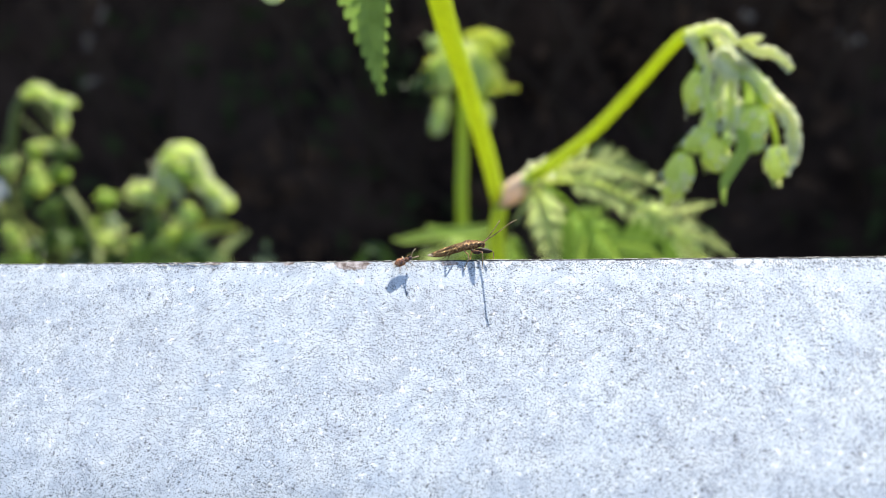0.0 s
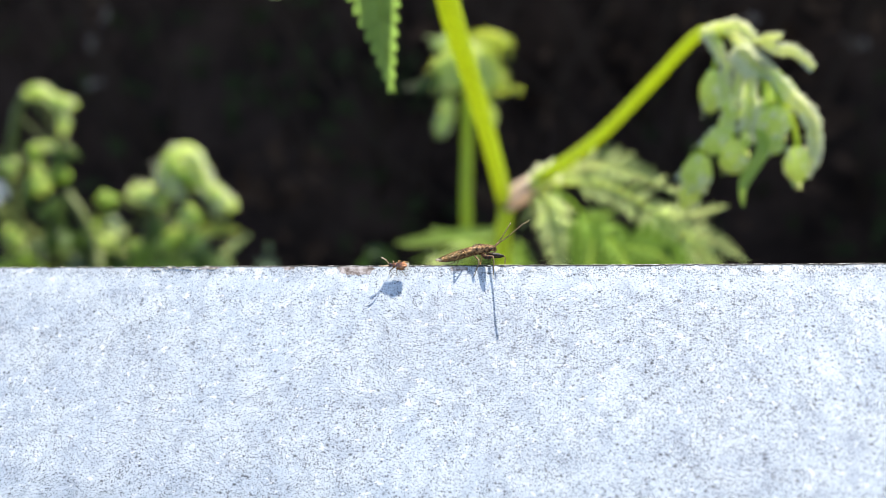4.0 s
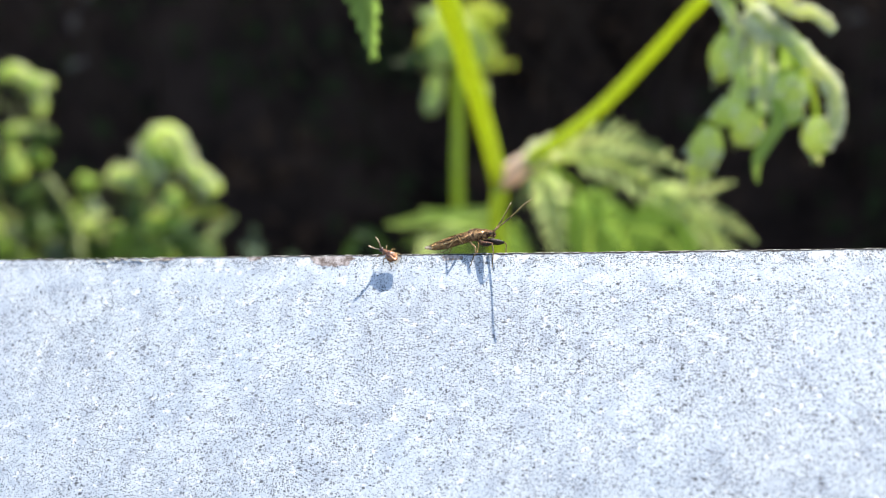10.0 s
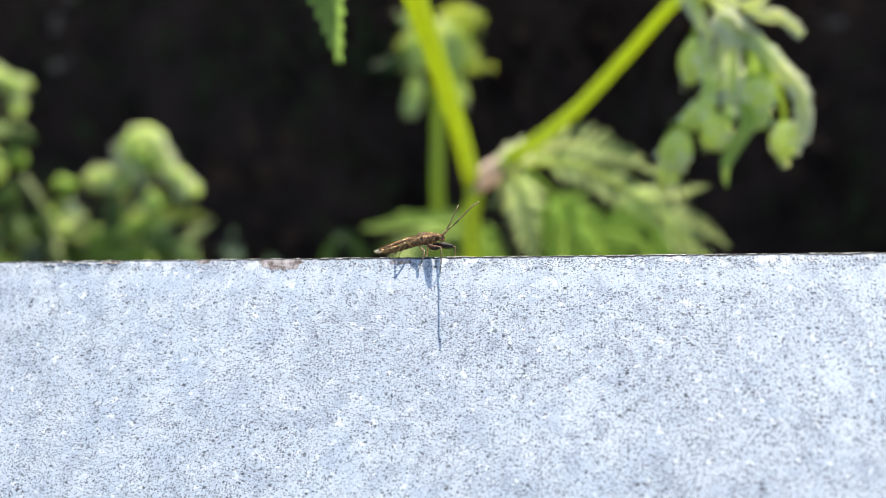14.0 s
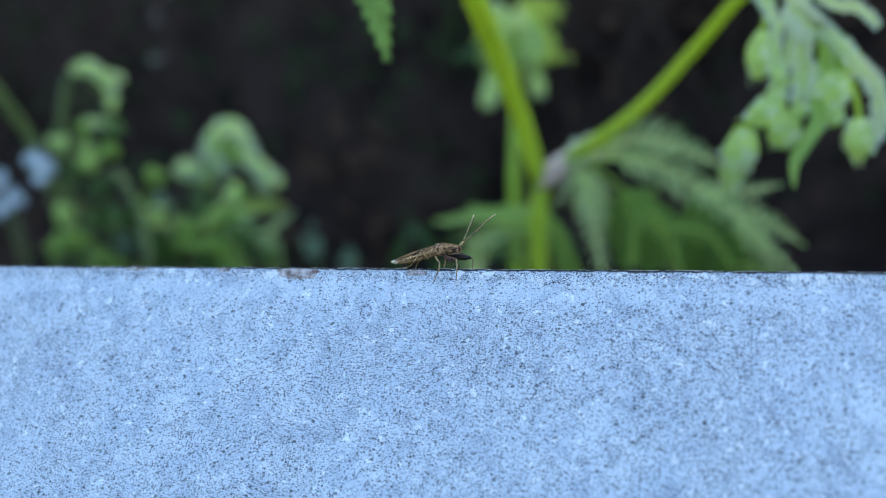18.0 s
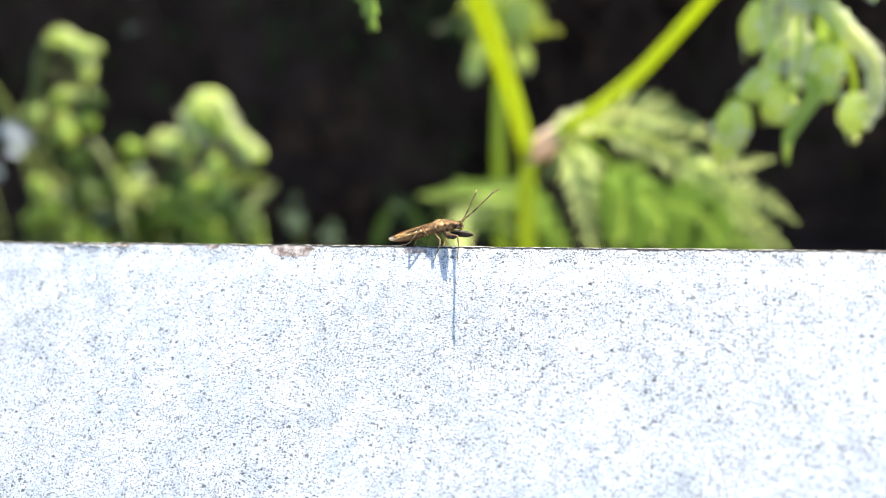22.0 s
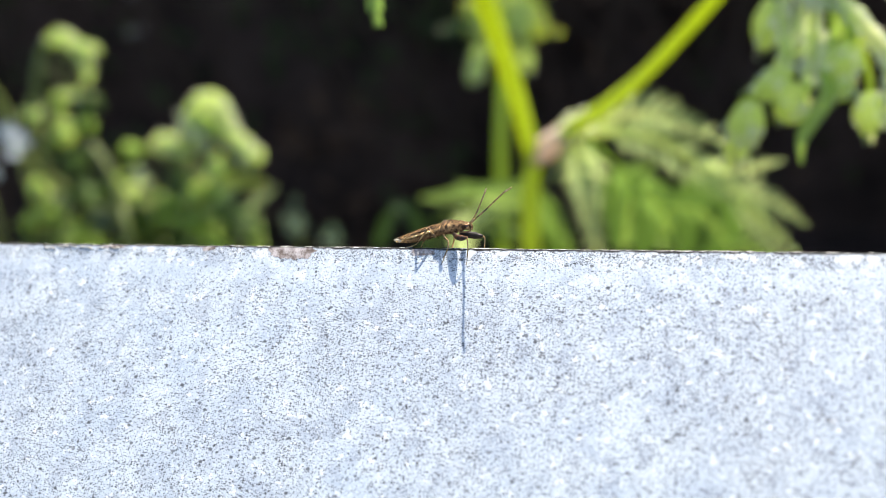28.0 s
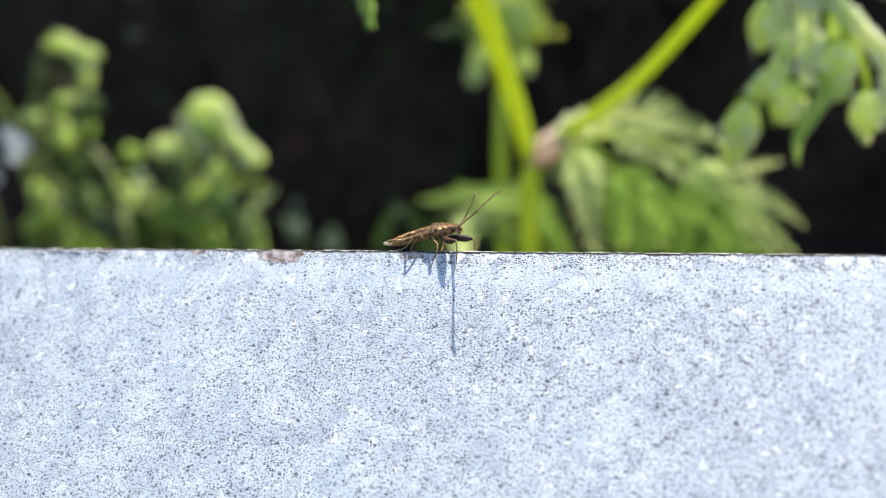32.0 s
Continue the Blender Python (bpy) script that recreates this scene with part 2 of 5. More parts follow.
LEAF_YELLOW = leafy("yellow_green_leaf", (0.36, 0.45, 0.06), (0.58, 0.66, 0.12), (0.90, 0.97, 0.14), 0.64, 150)
LEAF_PALE = leafy("young_downy_leaf", (0.60, 0.68, 0.24), (0.88, 0.91, 0.54), (0.94, 0.99, 0.34), 0.66, 420, 0.4, 0.4)
LEAF_TIP = leafy("pale_leaf_tip", (0.78, 0.82, 0.52), (0.95, 0.95, 0.80), (0.99, 0.99, 0.70), 0.58, 420, 0.35, 0.4)
LEAF_HEAD = leafy("curled_leaf", (0.39, 0.51, 0.14), (0.72, 0.81, 0.35), (0.91, 1.0, 0.39), 0.70, 420, 0.4, 0.5)
LEAF_LOW = leafy("low_leaf", (0.26, 0.38, 0.06), (0.42, 0.54, 0.11), (0.60, 0.80, 0.13), 0.5, 200, 0.4, 0.5)
# two dimmer copies of the leaf green: shade is put into the colour
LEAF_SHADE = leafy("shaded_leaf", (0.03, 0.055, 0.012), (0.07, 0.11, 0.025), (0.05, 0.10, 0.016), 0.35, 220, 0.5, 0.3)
LEAF_DIM = leafy("dimmed_leaf", (0.06, 0.11, 0.018), (0.14, 0.22, 0.04), (0.14, 0.25, 0.035), 0.4, 220, 0.45, 0.4)
# near-black green, with the deep shade of the bank in the colour
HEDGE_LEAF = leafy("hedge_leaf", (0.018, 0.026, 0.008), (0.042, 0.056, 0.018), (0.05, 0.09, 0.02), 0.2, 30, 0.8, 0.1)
PETAL = leafy("pale_petal", (0.58, 0.61, 0.62), (0.74, 0.76, 0.75), (0.6, 0.63, 0.6), 0.3, 200, 0.6)
PALE_BUD = leafy("grey_green_bud", (0.11, 0.16, 0.08), (0.20, 0.25, 0.14), (0.2, 0.28, 0.13), 0.3, 200, 0.7)
BRONZE = mottled("bronze_cuticle", (0.05, 0.024, 0.012), (0.60, 0.36, 0.17), 2900, 0.2, 0.6, 1.0, 0.0006, 0.0, 0.5, 0.08)
WINGCASE = mottled("brown_forewing", (0.05, 0.024, 0.010), (0.50, 0.29, 0.125), 2300, 0.2, 0.65, 1.0, 0.0005, 0.0, 0.5, 0.11)
SPECKLED = mottled("speckled_limb", (0.035, 0.02, 0.010), (0.70, 0.46, 0.18), 1500, 0.25, 0.3, 0.4, 0.00003, 0.4)
LIMB = mottled("amber_limb", (0.07, 0.035, 0.012), (0.46, 0.28, 0.11), 1900, 0.26, 0.0, 0.3, 0.00003, 0.4)
PALE_PLATE = mottled("pale_plate", (0.20, 0.11, 0.05), (0.58, 0.42, 0.24), 1800, 0.25, 0.2, 0.5, 0.00006, 0.3)
GOLD = mottled("golden_margin", (0.40, 0.23, 0.08), (0.95, 0.72, 0.38), 2200, 0.2, 0.8, 0.8, 0.00015, 0.0, 0.5, 0.1)
TAIL_PLATE = mottled("whitish_margin", (0.28, 0.21, 0.14), (0.56, 0.47, 0.35), 1800, 0.25, 0.0, 0.4, 0.00006, 0.1)
RED_LIMB = mottled("chestnut_femur", (0.008, 0.004, 0.003), (0.13, 0.05, 0.018), 2300, 0.3, 0.0, 0.8, 0.0003, 0.0, 0.35, 0.07)
DARK_LIMB = mottled("dark_femur", (0.004, 0.003, 0.003), (0.022, 0.014, 0.010), 1600, 0.5, 0.0, 0.9, 0.00012, 0.12, 0.15)
FLANK = mottled("amber_flank", (0.09, 0.04, 0.015), (0.62, 0.37, 0.16), 2200, 0.2, 0.6, 1.0, 0.0005, 0.0, 0.5, 0.12)
GRANULE = mottled("pale_granule", (0.3, 0.2, 0.11), (0.75, 0.62, 0.45), 3000, 0.14, 0.8, 0.5, 0.00004)
ANTENNA = mottled("amber_antenna", (0.20, 0.11, 0.05), (0.62, 0.46, 0.28), 2600, 0.35, 0.0, 0.4, 0.00003)
EYE = mottled("dark_eye", (0.02, 0.01, 0.008), (0.05, 0.02, 0.015), 4000, 0.15, 0.0, 0.4, 0.00002, 0.6)
RED_SHELL = mottled("red_brown_shell", (0.04, 0.012, 0.004), (0.42, 0.16, 0.045), 1700, 0.14, 0.3, 0.8, 0.0002, 0.8, 0.5, 0.09)
BLACK_SHELL = mottled("dark_shell", (0.02, 0.01, 0.008), (0.09, 0.035, 0.02), 2200, 0.2, 0.0, 0.3, 0.00003, 0.6)
WING = membrane()
CLOUD = mottled("cloud_white", (0.7, 0.72, 0.75), (0.85, 0.86, 0.88), 0.02, 1.0, 0.0, 0.0)


# ---- mesh helpers ----
def part(name, bm, material, parent=None, label="", smooth=True, at=None):
    """Links a bmesh as one mesh object under a thing or a part."""
    bmesh.ops.recalc_face_normals(bm, faces=bm.faces)
    me = bpy.data.meshes.new(name)
    bm.to_mesh(me)
    bm.free()
    if smooth:
        me.polygons.foreach_set("use_smooth", [True] * len(me.polygons))
    me.materials.append(material)
    ob = new(name, me)
    if parent:
        ob.parent = parent
    if at is not None:
        ob.matrix_basis = at
    if label:
        tagged(ob, label)
    return ob


def vec(p):
    return Vector(p)


def curve(pts, steps=6):
    """A smooth line through the given points."""
    pts = [vec(p) for p in pts]
    ext = [2 * pts[0] - pts[1], *pts, 2 * pts[-1] - pts[-2]]
    out = []
    for i in range(1, len(ext) - 2):
        a, b, c, d = ext[i - 1:i + 3]
        for k in range(steps):
            t = k / steps
            out.append(0.5 * (2 * b + (c - a) * t + (2 * a - 5 * b + 4 * c - d) * t * t + (3 * b - a - 3 * c + d) * t ** 3))
    return out + [pts[-1]]


def rings(bm, loops, cap=True):
    made = [[bm.verts.new(p) for p in loop] for loop in loops]
    n = len(made[0])
    for a, b in zip(made, made[1:]):
        for i in range(n):
            bm.faces.new((a[i], a[(i + 1) % n], b[(i + 1) % n], b[i]))
    if cap:
        bm.faces.new(made[0])
        bm.faces.new(made[-1])


def tube(bm, line, radii, n=8, ridges=0.0):
    """A tube along a line of points; radii: two numbers, or one for each point."""
    if len(radii) != len(line):
        m = len(line) - 1
        radii = [radii[0] + (radii[-1] - radii[0]) * i / m for i in range(m + 1)]
    side, loops = None, []
    for i, p in enumerate(line):
        d = (line[min(i + 1, len(line) - 1)] - line[max(i - 1, 0)]).normalized()
        if side is None:
            side = d.orthogonal().normalized()
        side = (side - d * side.dot(d)).normalized()
        up = d.cross(side)
        r = radii[i]
        loops.append([p + (side * math.cos(a) + up * math.sin(a)) * r * (1 + ridges * (1 if k % 2 else -1)) for k, a in ((k, 2 * math.pi * k / n) for k in range(n))])
    rings(bm, loops)


def egg(bm, sections, n=14):
    """A body lofted over sections (x, centre z, half width, half height), y across."""
    rings(bm, [[Vector((x, hw * math.cos(2 * math.pi * k / n), z + hh * math.sin(2 * math.pi * k / n))) * MM for k in range(n)] for x, z, hw, hh in sections])


def body_shell(bm, sections, n=26, amp=0.022, freq=4.2):
    """A finely pitted body lofted smoothly over sections (x, centre z, half width, half height)."""
    fine = [(*a, *b) for a, b in zip(curve([(x, z, 0) for x, z, w, h in sections], 6), curve([(w, h, 0) for x, z, w, h in sections], 6))]
    loops = []
    for x, z, _, w, h, _ in fine:
        loop = []
        for k in range(n):
            a = 2 * math.pi * k / n
            p = Vector((x, w * math.cos(a), z + h * math.sin(a)))
            d = amp * (noise.noise(p * freq) + 0.6 * noise.noise(p * freq * 2.6))
            loop.append(Vector((x, (w + d) * math.cos(a), z + (h + d) * math.sin(a))) * MM)
        loops.append(loop)
    rings(bm, loops)


def mm(*p):
    return Vector(p) * MM


def leaflet(bm, base, along, normal, length, width, lobes=7, droop=0.2, fold=0.25, rng=random):
    """A lobed leaf blade with a midrib, pointed lobes on either side, folded along the rib and drooping to its tip."""
    along, normal = along.normalized(), normal.normalized()
    across = along.cross(normal).normalized()
    normal = across.cross(along)

    def rib(t):
        return base + along * (length * t) - normal * (droop * length * t * t)

    ribs = [bm.verts.new(rib(i / lobes)) for i in range(lobes + 1)]
    for i in range(lobes):
        t = (i + 0.4) / lobes
        w = width * math.sin(math.pi * (0.12 + 0.86 * t) ** 0.75) ** 0.8 * rng.uniform(0.85, 1.1)
        for s in (-1, 1):
            p = rib(t)
            lift = normal * (fold * w * rng.uniform(0.6, 1.3))
            mid = bm.verts.new(p + across * (s * w * 0.62) + along * (length / lobes * 0.05) + lift * 0.5)
            tip = bm.verts.new(p + across * (s * w) + along * (length / lobes * 0.75) + lift)
            far = bm.verts.new(p + across * (s * w * 0.5) + along * (length / lobes * 0.80) + lift * 0.45)
            bm.faces.new((ribs[i], mid, far, ribs[i + 1]))
            bm.faces.new((mid, tip, far))


def blade(bm, base, along, normal, length, width, teeth=12, fold=0.3):
    """A toothed, tapering leaf blade: overlapping teeth that point to the tip on either side of the rib."""
    along = along.normalized()
    across = along.cross(normal).normalized()
    normal = across.cross(along)
    for i in range(teeth):
        t0, t1 = i / teeth, (i + 1) / teeth
        for s in (-1, 1):
            w = width * (1 - t0) ** 1.05 + width * 0.015
            a, c = base + along * (length * t0), base + along * (length * t1)
            step = along * (length / teeth)
            lift = normal * (fold * w)
            pts = [a, a + across * (s * w * 0.55) + lift * 0.45 + step * 0.1, a + across * (s * w * 0.95) + lift * 0.9 + step * 0.75, a + across * (s * w) + lift + step * 1.35,
                   a + across * (s * w * 0.7) + lift * 0.8 + step * 1.45, c + across * (s * w * 0.4) + lift * 0.2 + step * 0.25, c]
            mid = bm.verts.new(sum(pts, Vector()) / len(pts) + normal * (0.06 * w))
            vs = [bm.verts.new(p) for p in pts]
            for k in range(len(vs)):
                bm.faces.new((mid, vs[k], vs[(k + 1) % len(vs)]))


def ico_points():
    bm = bmesh.new()
    bmesh.ops.create_icosphere(bm, subdivisions=2, radius=1.0)
    pts, faces = [v.co.copy() for v in bm.verts], [tuple(v.index for v in f.verts) for f in bm.faces]
    bm.free()
    return pts, faces


ICO = ico_points()


def knob(bm, centre, axis, length, width, flat=0.6, slot=0, out=None):
    """A small fleshy leaf tip: an egg along axis, flattened along out."""
    axis = axis.normalized()
    out = (out or axis.orthogonal())
    side = axis.cross(out).normalized()
    out = side.cross(axis)
    vs = [bm.verts.new(centre + axis * (p.z * length) + side * (p.x * width) + out * (p.y * width * flat)) for p in ICO[0]]
    for f in ICO[1]:
        bm.faces.new([vs[i] for i in f]).material_index = slot


def scales(bm, base, along, normal, length, width, rng, slot=1):
    """A small lobed leaflet in the leaf's second tone."""
    first = len(bm.faces)
    leaflet(bm, base, along, normal, length, width, 4, 0.35, 0.35, rng)
    bm.faces.ensure_lookup_table()
    for f in bm.faces[first:]:
        f.material_index = slot


def fleshy(bm, line, width, thick, rng, folds=3, knobs=0, face=Vector((0, -1, 0.3)), tip=0.25, full=0.0, n=13):
    """A folded young leaf along a line: a thin trough, open behind, with lobed edges and rows of pale tips."""
    m, rows, seed = len(line) - 1, [], rng.uniform(0, 50)
    for i, p in enumerate(line):
        d = (line[min(i + 1, m)] - line[max(i - 1, 0)]).normalized()
        side = d.cross(face).normalized()
        out = side.cross(d)
        t = i / m
        k = max(tip * t, math.sin(math.pi * min(1.0, 0.12 + full + (0.86 - full) * t)) ** 0.6)
        row = []
        for q in range(n):
            a = radians(-118 + 236 * q / (n - 1))
            w = k * (1 + 0.12 * math.cos(folds * a * 1.5 + 1.5 * t + seed) + 0.3 * noise.noise(p / max(width, 1e-5) * 1.3 + Vector((math.cos(a), math.sin(a), seed))))
            row.append(bm.verts.new(p + side * (math.sin(a) * width * w) + out * (math.cos(a) * thick * w)))
        rows.append(row)
        for s in (-1, 1):
            for _ in range(knobs):
                if 0 < i < m and rng.random() < 0.6:
                    g = rng.uniform(0.2, 1.0)
                    c = p + side * (s * width * k * g) + out * (thick * k * math.sqrt(1 - 0.9 * g * g)) + d * rng.uniform(-0.5, 0.5) * width
                    scales(bm, c, d + side * s * rng.uniform(0.2, 1.2) + out * rng.uniform(0.0, 0.5), out * 0.4 + Vector((rng.gauss(0, 0.4), rng.gauss(0, 0.3), 0.9)), width * rng.uniform(0.7, 1.3), width * rng.uniform(0.22, 0.4), rng)
    for a, b in zip(rows, rows[1:]):
        for q in range(n - 1):
            bm.faces.new((a[q], a[q + 1], b[q + 1], b[q]))


def leaf_bud(bm, centre, axis, length, width, rng, tips=26):
    """A closed young leaf: a lumpy folded egg set with small lobed scales and pale curled tips."""
    axis = axis.normalized()
    line = [centre + axis * (length * (k / 9 - 0.5)) for k in range(10)]
    side = axis.orthogonal().normalized()
    up = axis.cross(side)
    seed, loops = rng.uniform(0, 50), []
    for k, p in enumerate(line):
        r = width * 0.47 * max(0.12, math.sin(math.pi * (0.05 + 0.9 * k / 9)) ** 0.6)
        loops.append([p + (side * math.cos(a) + up * math.sin(a)) * r * (1 + 0.10 * math.cos(5 * a + seed + 0.2 * k) + 0.22 * noise.noise(Vector((math.cos(a) * 1.4, math.sin(a) * 1.4, seed + 0.35 * k)))) for a in (2 * math.pi * q / 15 for q in range(15))])
    rings(bm, loops)
    for i in range(tips):
        t, a = rng.random() ** 0.7, 2.4 * i
        out = side * math.cos(a) + up * math.sin(a)
        r = width * 0.48 * max(0.25, math.sin(math.pi * (0.12 + 0.8 * t)) ** 0.6)
        c = centre + axis * (length * (t * 0.98 - 0.5)) + out * r
        if i % 2:
            scales(bm, c, axis + out * rng.uniform(0.0, 0.6) + side * rng.gauss(0, 0.4), out * 0.6 + Vector((rng.gauss(0, 0.3), rng.gauss(0, 0.3), 0.6)), length * rng.uniform(0.16, 0.28), width * rng.uniform(0.07, 0.12), rng, (i // 2) % 2)
        else:
            knob(bm, c, axis + out * rng.uniform(-0.1, 0.5) + side * rng.gauss(0, 0.3), length * rng.uniform(0.07, 0.13), width * rng.uniform(0.06, 0.12), 0.5, 1, out)


def lance(bm, line, width, normal, fold=0.25, wave=0.12, seed=0.0):
    """A smooth pointed leaf blade with a raised midrib and a gently waved edge."""
    m, rows = len(line) - 1, []
    for i, p in enumerate(line):
        d = (line[min(i + 1, m)] - line[max(i - 1, 0)]).normalized()
        side = d.cross(normal).normalized()
        up = side.cross(d)
        t = i / m
        w = width * max(0.03, math.sin(math.pi * (0.08 + 0.9 * t) ** 0.8) ** 0.75)
        row = []
        for g in (-1, -0.6, -0.2, 0, 0.2, 0.6, 1):
            e = 1 + wave * noise.noise(Vector((t * 7, g * 2, seed)))
            row.append(bm.verts.new(p + side * (g * w * e) + up * (fold * w * abs(g) * e + (0.05 * w if g == 0 else 0))))
        rows.append(row)
    for a, b in zip(rows, rows[1:]):
        for q in range(6):
            bm.faces.new((a[q], a[q + 1], b[q + 1], b[q]))


def feather(bm, line, left, right, normal, rng, pairs=9, lobes=5, lean=0.75, droop=0.12):
    """One arm of a ferny leaf: a pale rib with flat toothed leaflets in two even rows that shorten to the tip."""
    m = len(line) - 1
    lift, rib = normal.normalized() * 0.0003, []
    for i, p in enumerate(line):
        side = (line[min(i + 1, m)] - line[max(i - 1, 0)]).cross(normal).normalized() * (left * (0.09 - 0.05 * i / m) + 0.0002)
        rib.append([bm.verts.new(p + side), bm.verts.new(p + lift), bm.verts.new(p - side)])
    for a, b in zip(rib, rib[1:]):
        for q in (0, 1):
            bm.faces.new((a[q], a[q + 1], b[q + 1], b[q])).material_index = 1
    for i in range(pairs):
        t = (i + 0.35) / pairs
        k = min(int(t * m), m - 1)
        p = line[k].lerp(line[k + 1], t * m - k)
        d = (line[k + 1] - line[k]).normalized()
        side = d.cross(normal).normalized()
        p = p - d * (left * 0.12)
        taper = (1 - 0.72 * t) * min(1.0, 0.55 + 2.0 * t)
        for s, span in ((-1, left), (1, right)):
            ln = span * taper * rng.uniform(0.88, 1.12)
            face = (normal + Vector((rng.gauss(0, 0.22), rng.gauss(0, 0.12), rng.gauss(0.1, 0.3)))).normalized()
            leaflet(bm, p, side * s + d * (lean + rng.gauss(0, 0.07)), face, ln, min(ln * 0.26, (line[0] - line[-1]).length / pairs * 0.38), lobes, droop, -0.08, rng)
    d = (line[-1] - line[-2]).normalized()
    leaflet(bm, line[-1], d, normal, left * 0.45, left * 0.12, lobes, droop, 0.3, rng)


def two_tone(ob, material):
    """The pale tips of a young leaf take a second material."""
    ob.data.materials.append(material)
    return ob


def thing(name, where, label, category, group="", kind=""):
    ob = new(name)
    ob.empty_display_size = 0.01
    ob.matrix_basis = where
    return tagged(ob, label, category, group, kind)


# ---- ground and shaded bank ----
def ground():
    bm = bmesh.new()
    xs = [-400, -60, -12, -5] + [i * 0.25 for i in range(-14, 11)] + [4, 12, 60, 400]
    ys = [-400, -60, -12, -4] + [i * 0.25 for i in range(-8, 13)] + [6, 20, 80, 400]
    grid = [[bm.verts.new((x, y, -0.02 + 0.03 * noise.noise(Vector((x * 1.7, y * 1.7, 0))))) for x in xs] for y in ys]
    for a, b in zip(grid, grid[1:]):
        for i in range(len(xs) - 1):
            bm.faces.new((a[i], a[i + 1], b[i + 1], b[i]))
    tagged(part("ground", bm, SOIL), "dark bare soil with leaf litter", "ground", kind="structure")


def bank():
    """The earth bank behind, steep and in its own shade; near-black colour deepens it."""
    bm = bmesh.new()
    nx, nz = 60, 36
    grid = []
    for j in range(nz + 1):
        # the unseen upper part is added height that keeps the sun off
        z = -0.1 + 3.2 * j / nz
        row = []
        for i in range(nx + 1):
            x = -5.5 + 9.5 * i / nx
            y = 2.15 + 0.10 * z + 0.22 * noise.noise(Vector((x * 1.3, z * 1.3, 3))) + 0.08 * noise.noise(Vector((x * 5, z * 5, 7)))
            row.append(bm.verts.new((x, y, z)))
        grid.append(row)
    back = [[bm.verts.new((-5.5 + 9.5 * i / nx, 5.0, -0.1 + 3.2 * j)) for i in range(nx + 1)] for j in (0, 1)]
    for a, b in zip(grid, grid[1:]):
        for i in range(nx):
            bm.faces.new((a[i], a[i + 1], b[i + 1], b[i]))
    for i in range(nx):
        bm.faces.new((grid[-1][i], grid[-1][i + 1], back[1][i + 1], back[1][i]))
        bm.faces.new((back[0][i], back[1][i], back[1][i + 1], back[0][i + 1]))
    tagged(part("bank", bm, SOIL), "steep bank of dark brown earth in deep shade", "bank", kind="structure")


def hedge():
    """Leaves, dead leaves and twigs that hang over the bank's face, darkened for its shade."""
    rng = random.Random(4)
    green, brown, twigs, pale = bmesh.new(), bmesh.new(), bmesh.new(), bmesh.new()
    for i in range(2600):
        x, z = rng.uniform(-3.6, 2.4), 2.9 * rng.random() ** 1.2
        y = 2.05 + 0.1 * z + rng.uniform(-0.28, 0.1) + 0.22 * noise.noise(Vector((x * 1.3, z * 1.3, 3)))
        patch = noise.noise(Vector((x * 2.1, z * 2.1, 11)))
        d = Vector((rng.gauss(0, 1), -abs(rng.gauss(0, 0.8)), rng.gauss(-0.3, 0.7))).normalized()
        size = rng.uniform(0.03, 0.07)
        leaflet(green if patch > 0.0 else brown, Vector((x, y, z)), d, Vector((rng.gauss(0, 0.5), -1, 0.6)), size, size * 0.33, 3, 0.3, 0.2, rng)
    for i in range(60):
        x, z = rng.uniform(-3.2, 2.0), rng.uniform(0, 0.5)
        top = Vector((x + rng.uniform(-0.5, 0.5), 2.0 + rng.uniform(-0.2, 0.1), z + rng.uniform(0.5, 1.6)))
        tube(twigs, curve([(x, 2.15, z), ((x + top.x) / 2 + rng.uniform(-0.1, 0.1), 1.95, (z + top.z) / 2), top], 4), (0.008, 0.003), 5)
    for x, y, z in ((-1140.9, 1594.6, -59.3), (-1183.0, 1658.7, 14.0), (-1121.3, 1640.8, 86.5), (470.8, 2026.1, -87.1), (257.1, 1940.1, -21.7)):
        p = Vector((x * MM, y * MM, EDGE_Z + z * MM))
        for _ in range(3):
            leaflet(pale, p + Vector((rng.gauss(0, 0.008), rng.gauss(0, 0.01), rng.gauss(0, 0.008))), Vector((rng.gauss(0, 1), -0.4, rng.gauss(0, 1))), Vector((rng.gauss(0, 0.4), -1, 0.8)), 0.022, 0.007, 4, 0.3, 0.2, rng)
    root = thing("hedge", pose(0, 2.1, 0), "shaded undergrowth of dark leaves and brown twigs", "undergrowth", kind="stuff")
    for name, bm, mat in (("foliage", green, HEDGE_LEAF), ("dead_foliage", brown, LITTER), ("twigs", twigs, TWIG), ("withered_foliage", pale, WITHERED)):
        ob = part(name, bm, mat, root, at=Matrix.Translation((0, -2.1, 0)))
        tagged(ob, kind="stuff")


ground()
bank()
hedge()


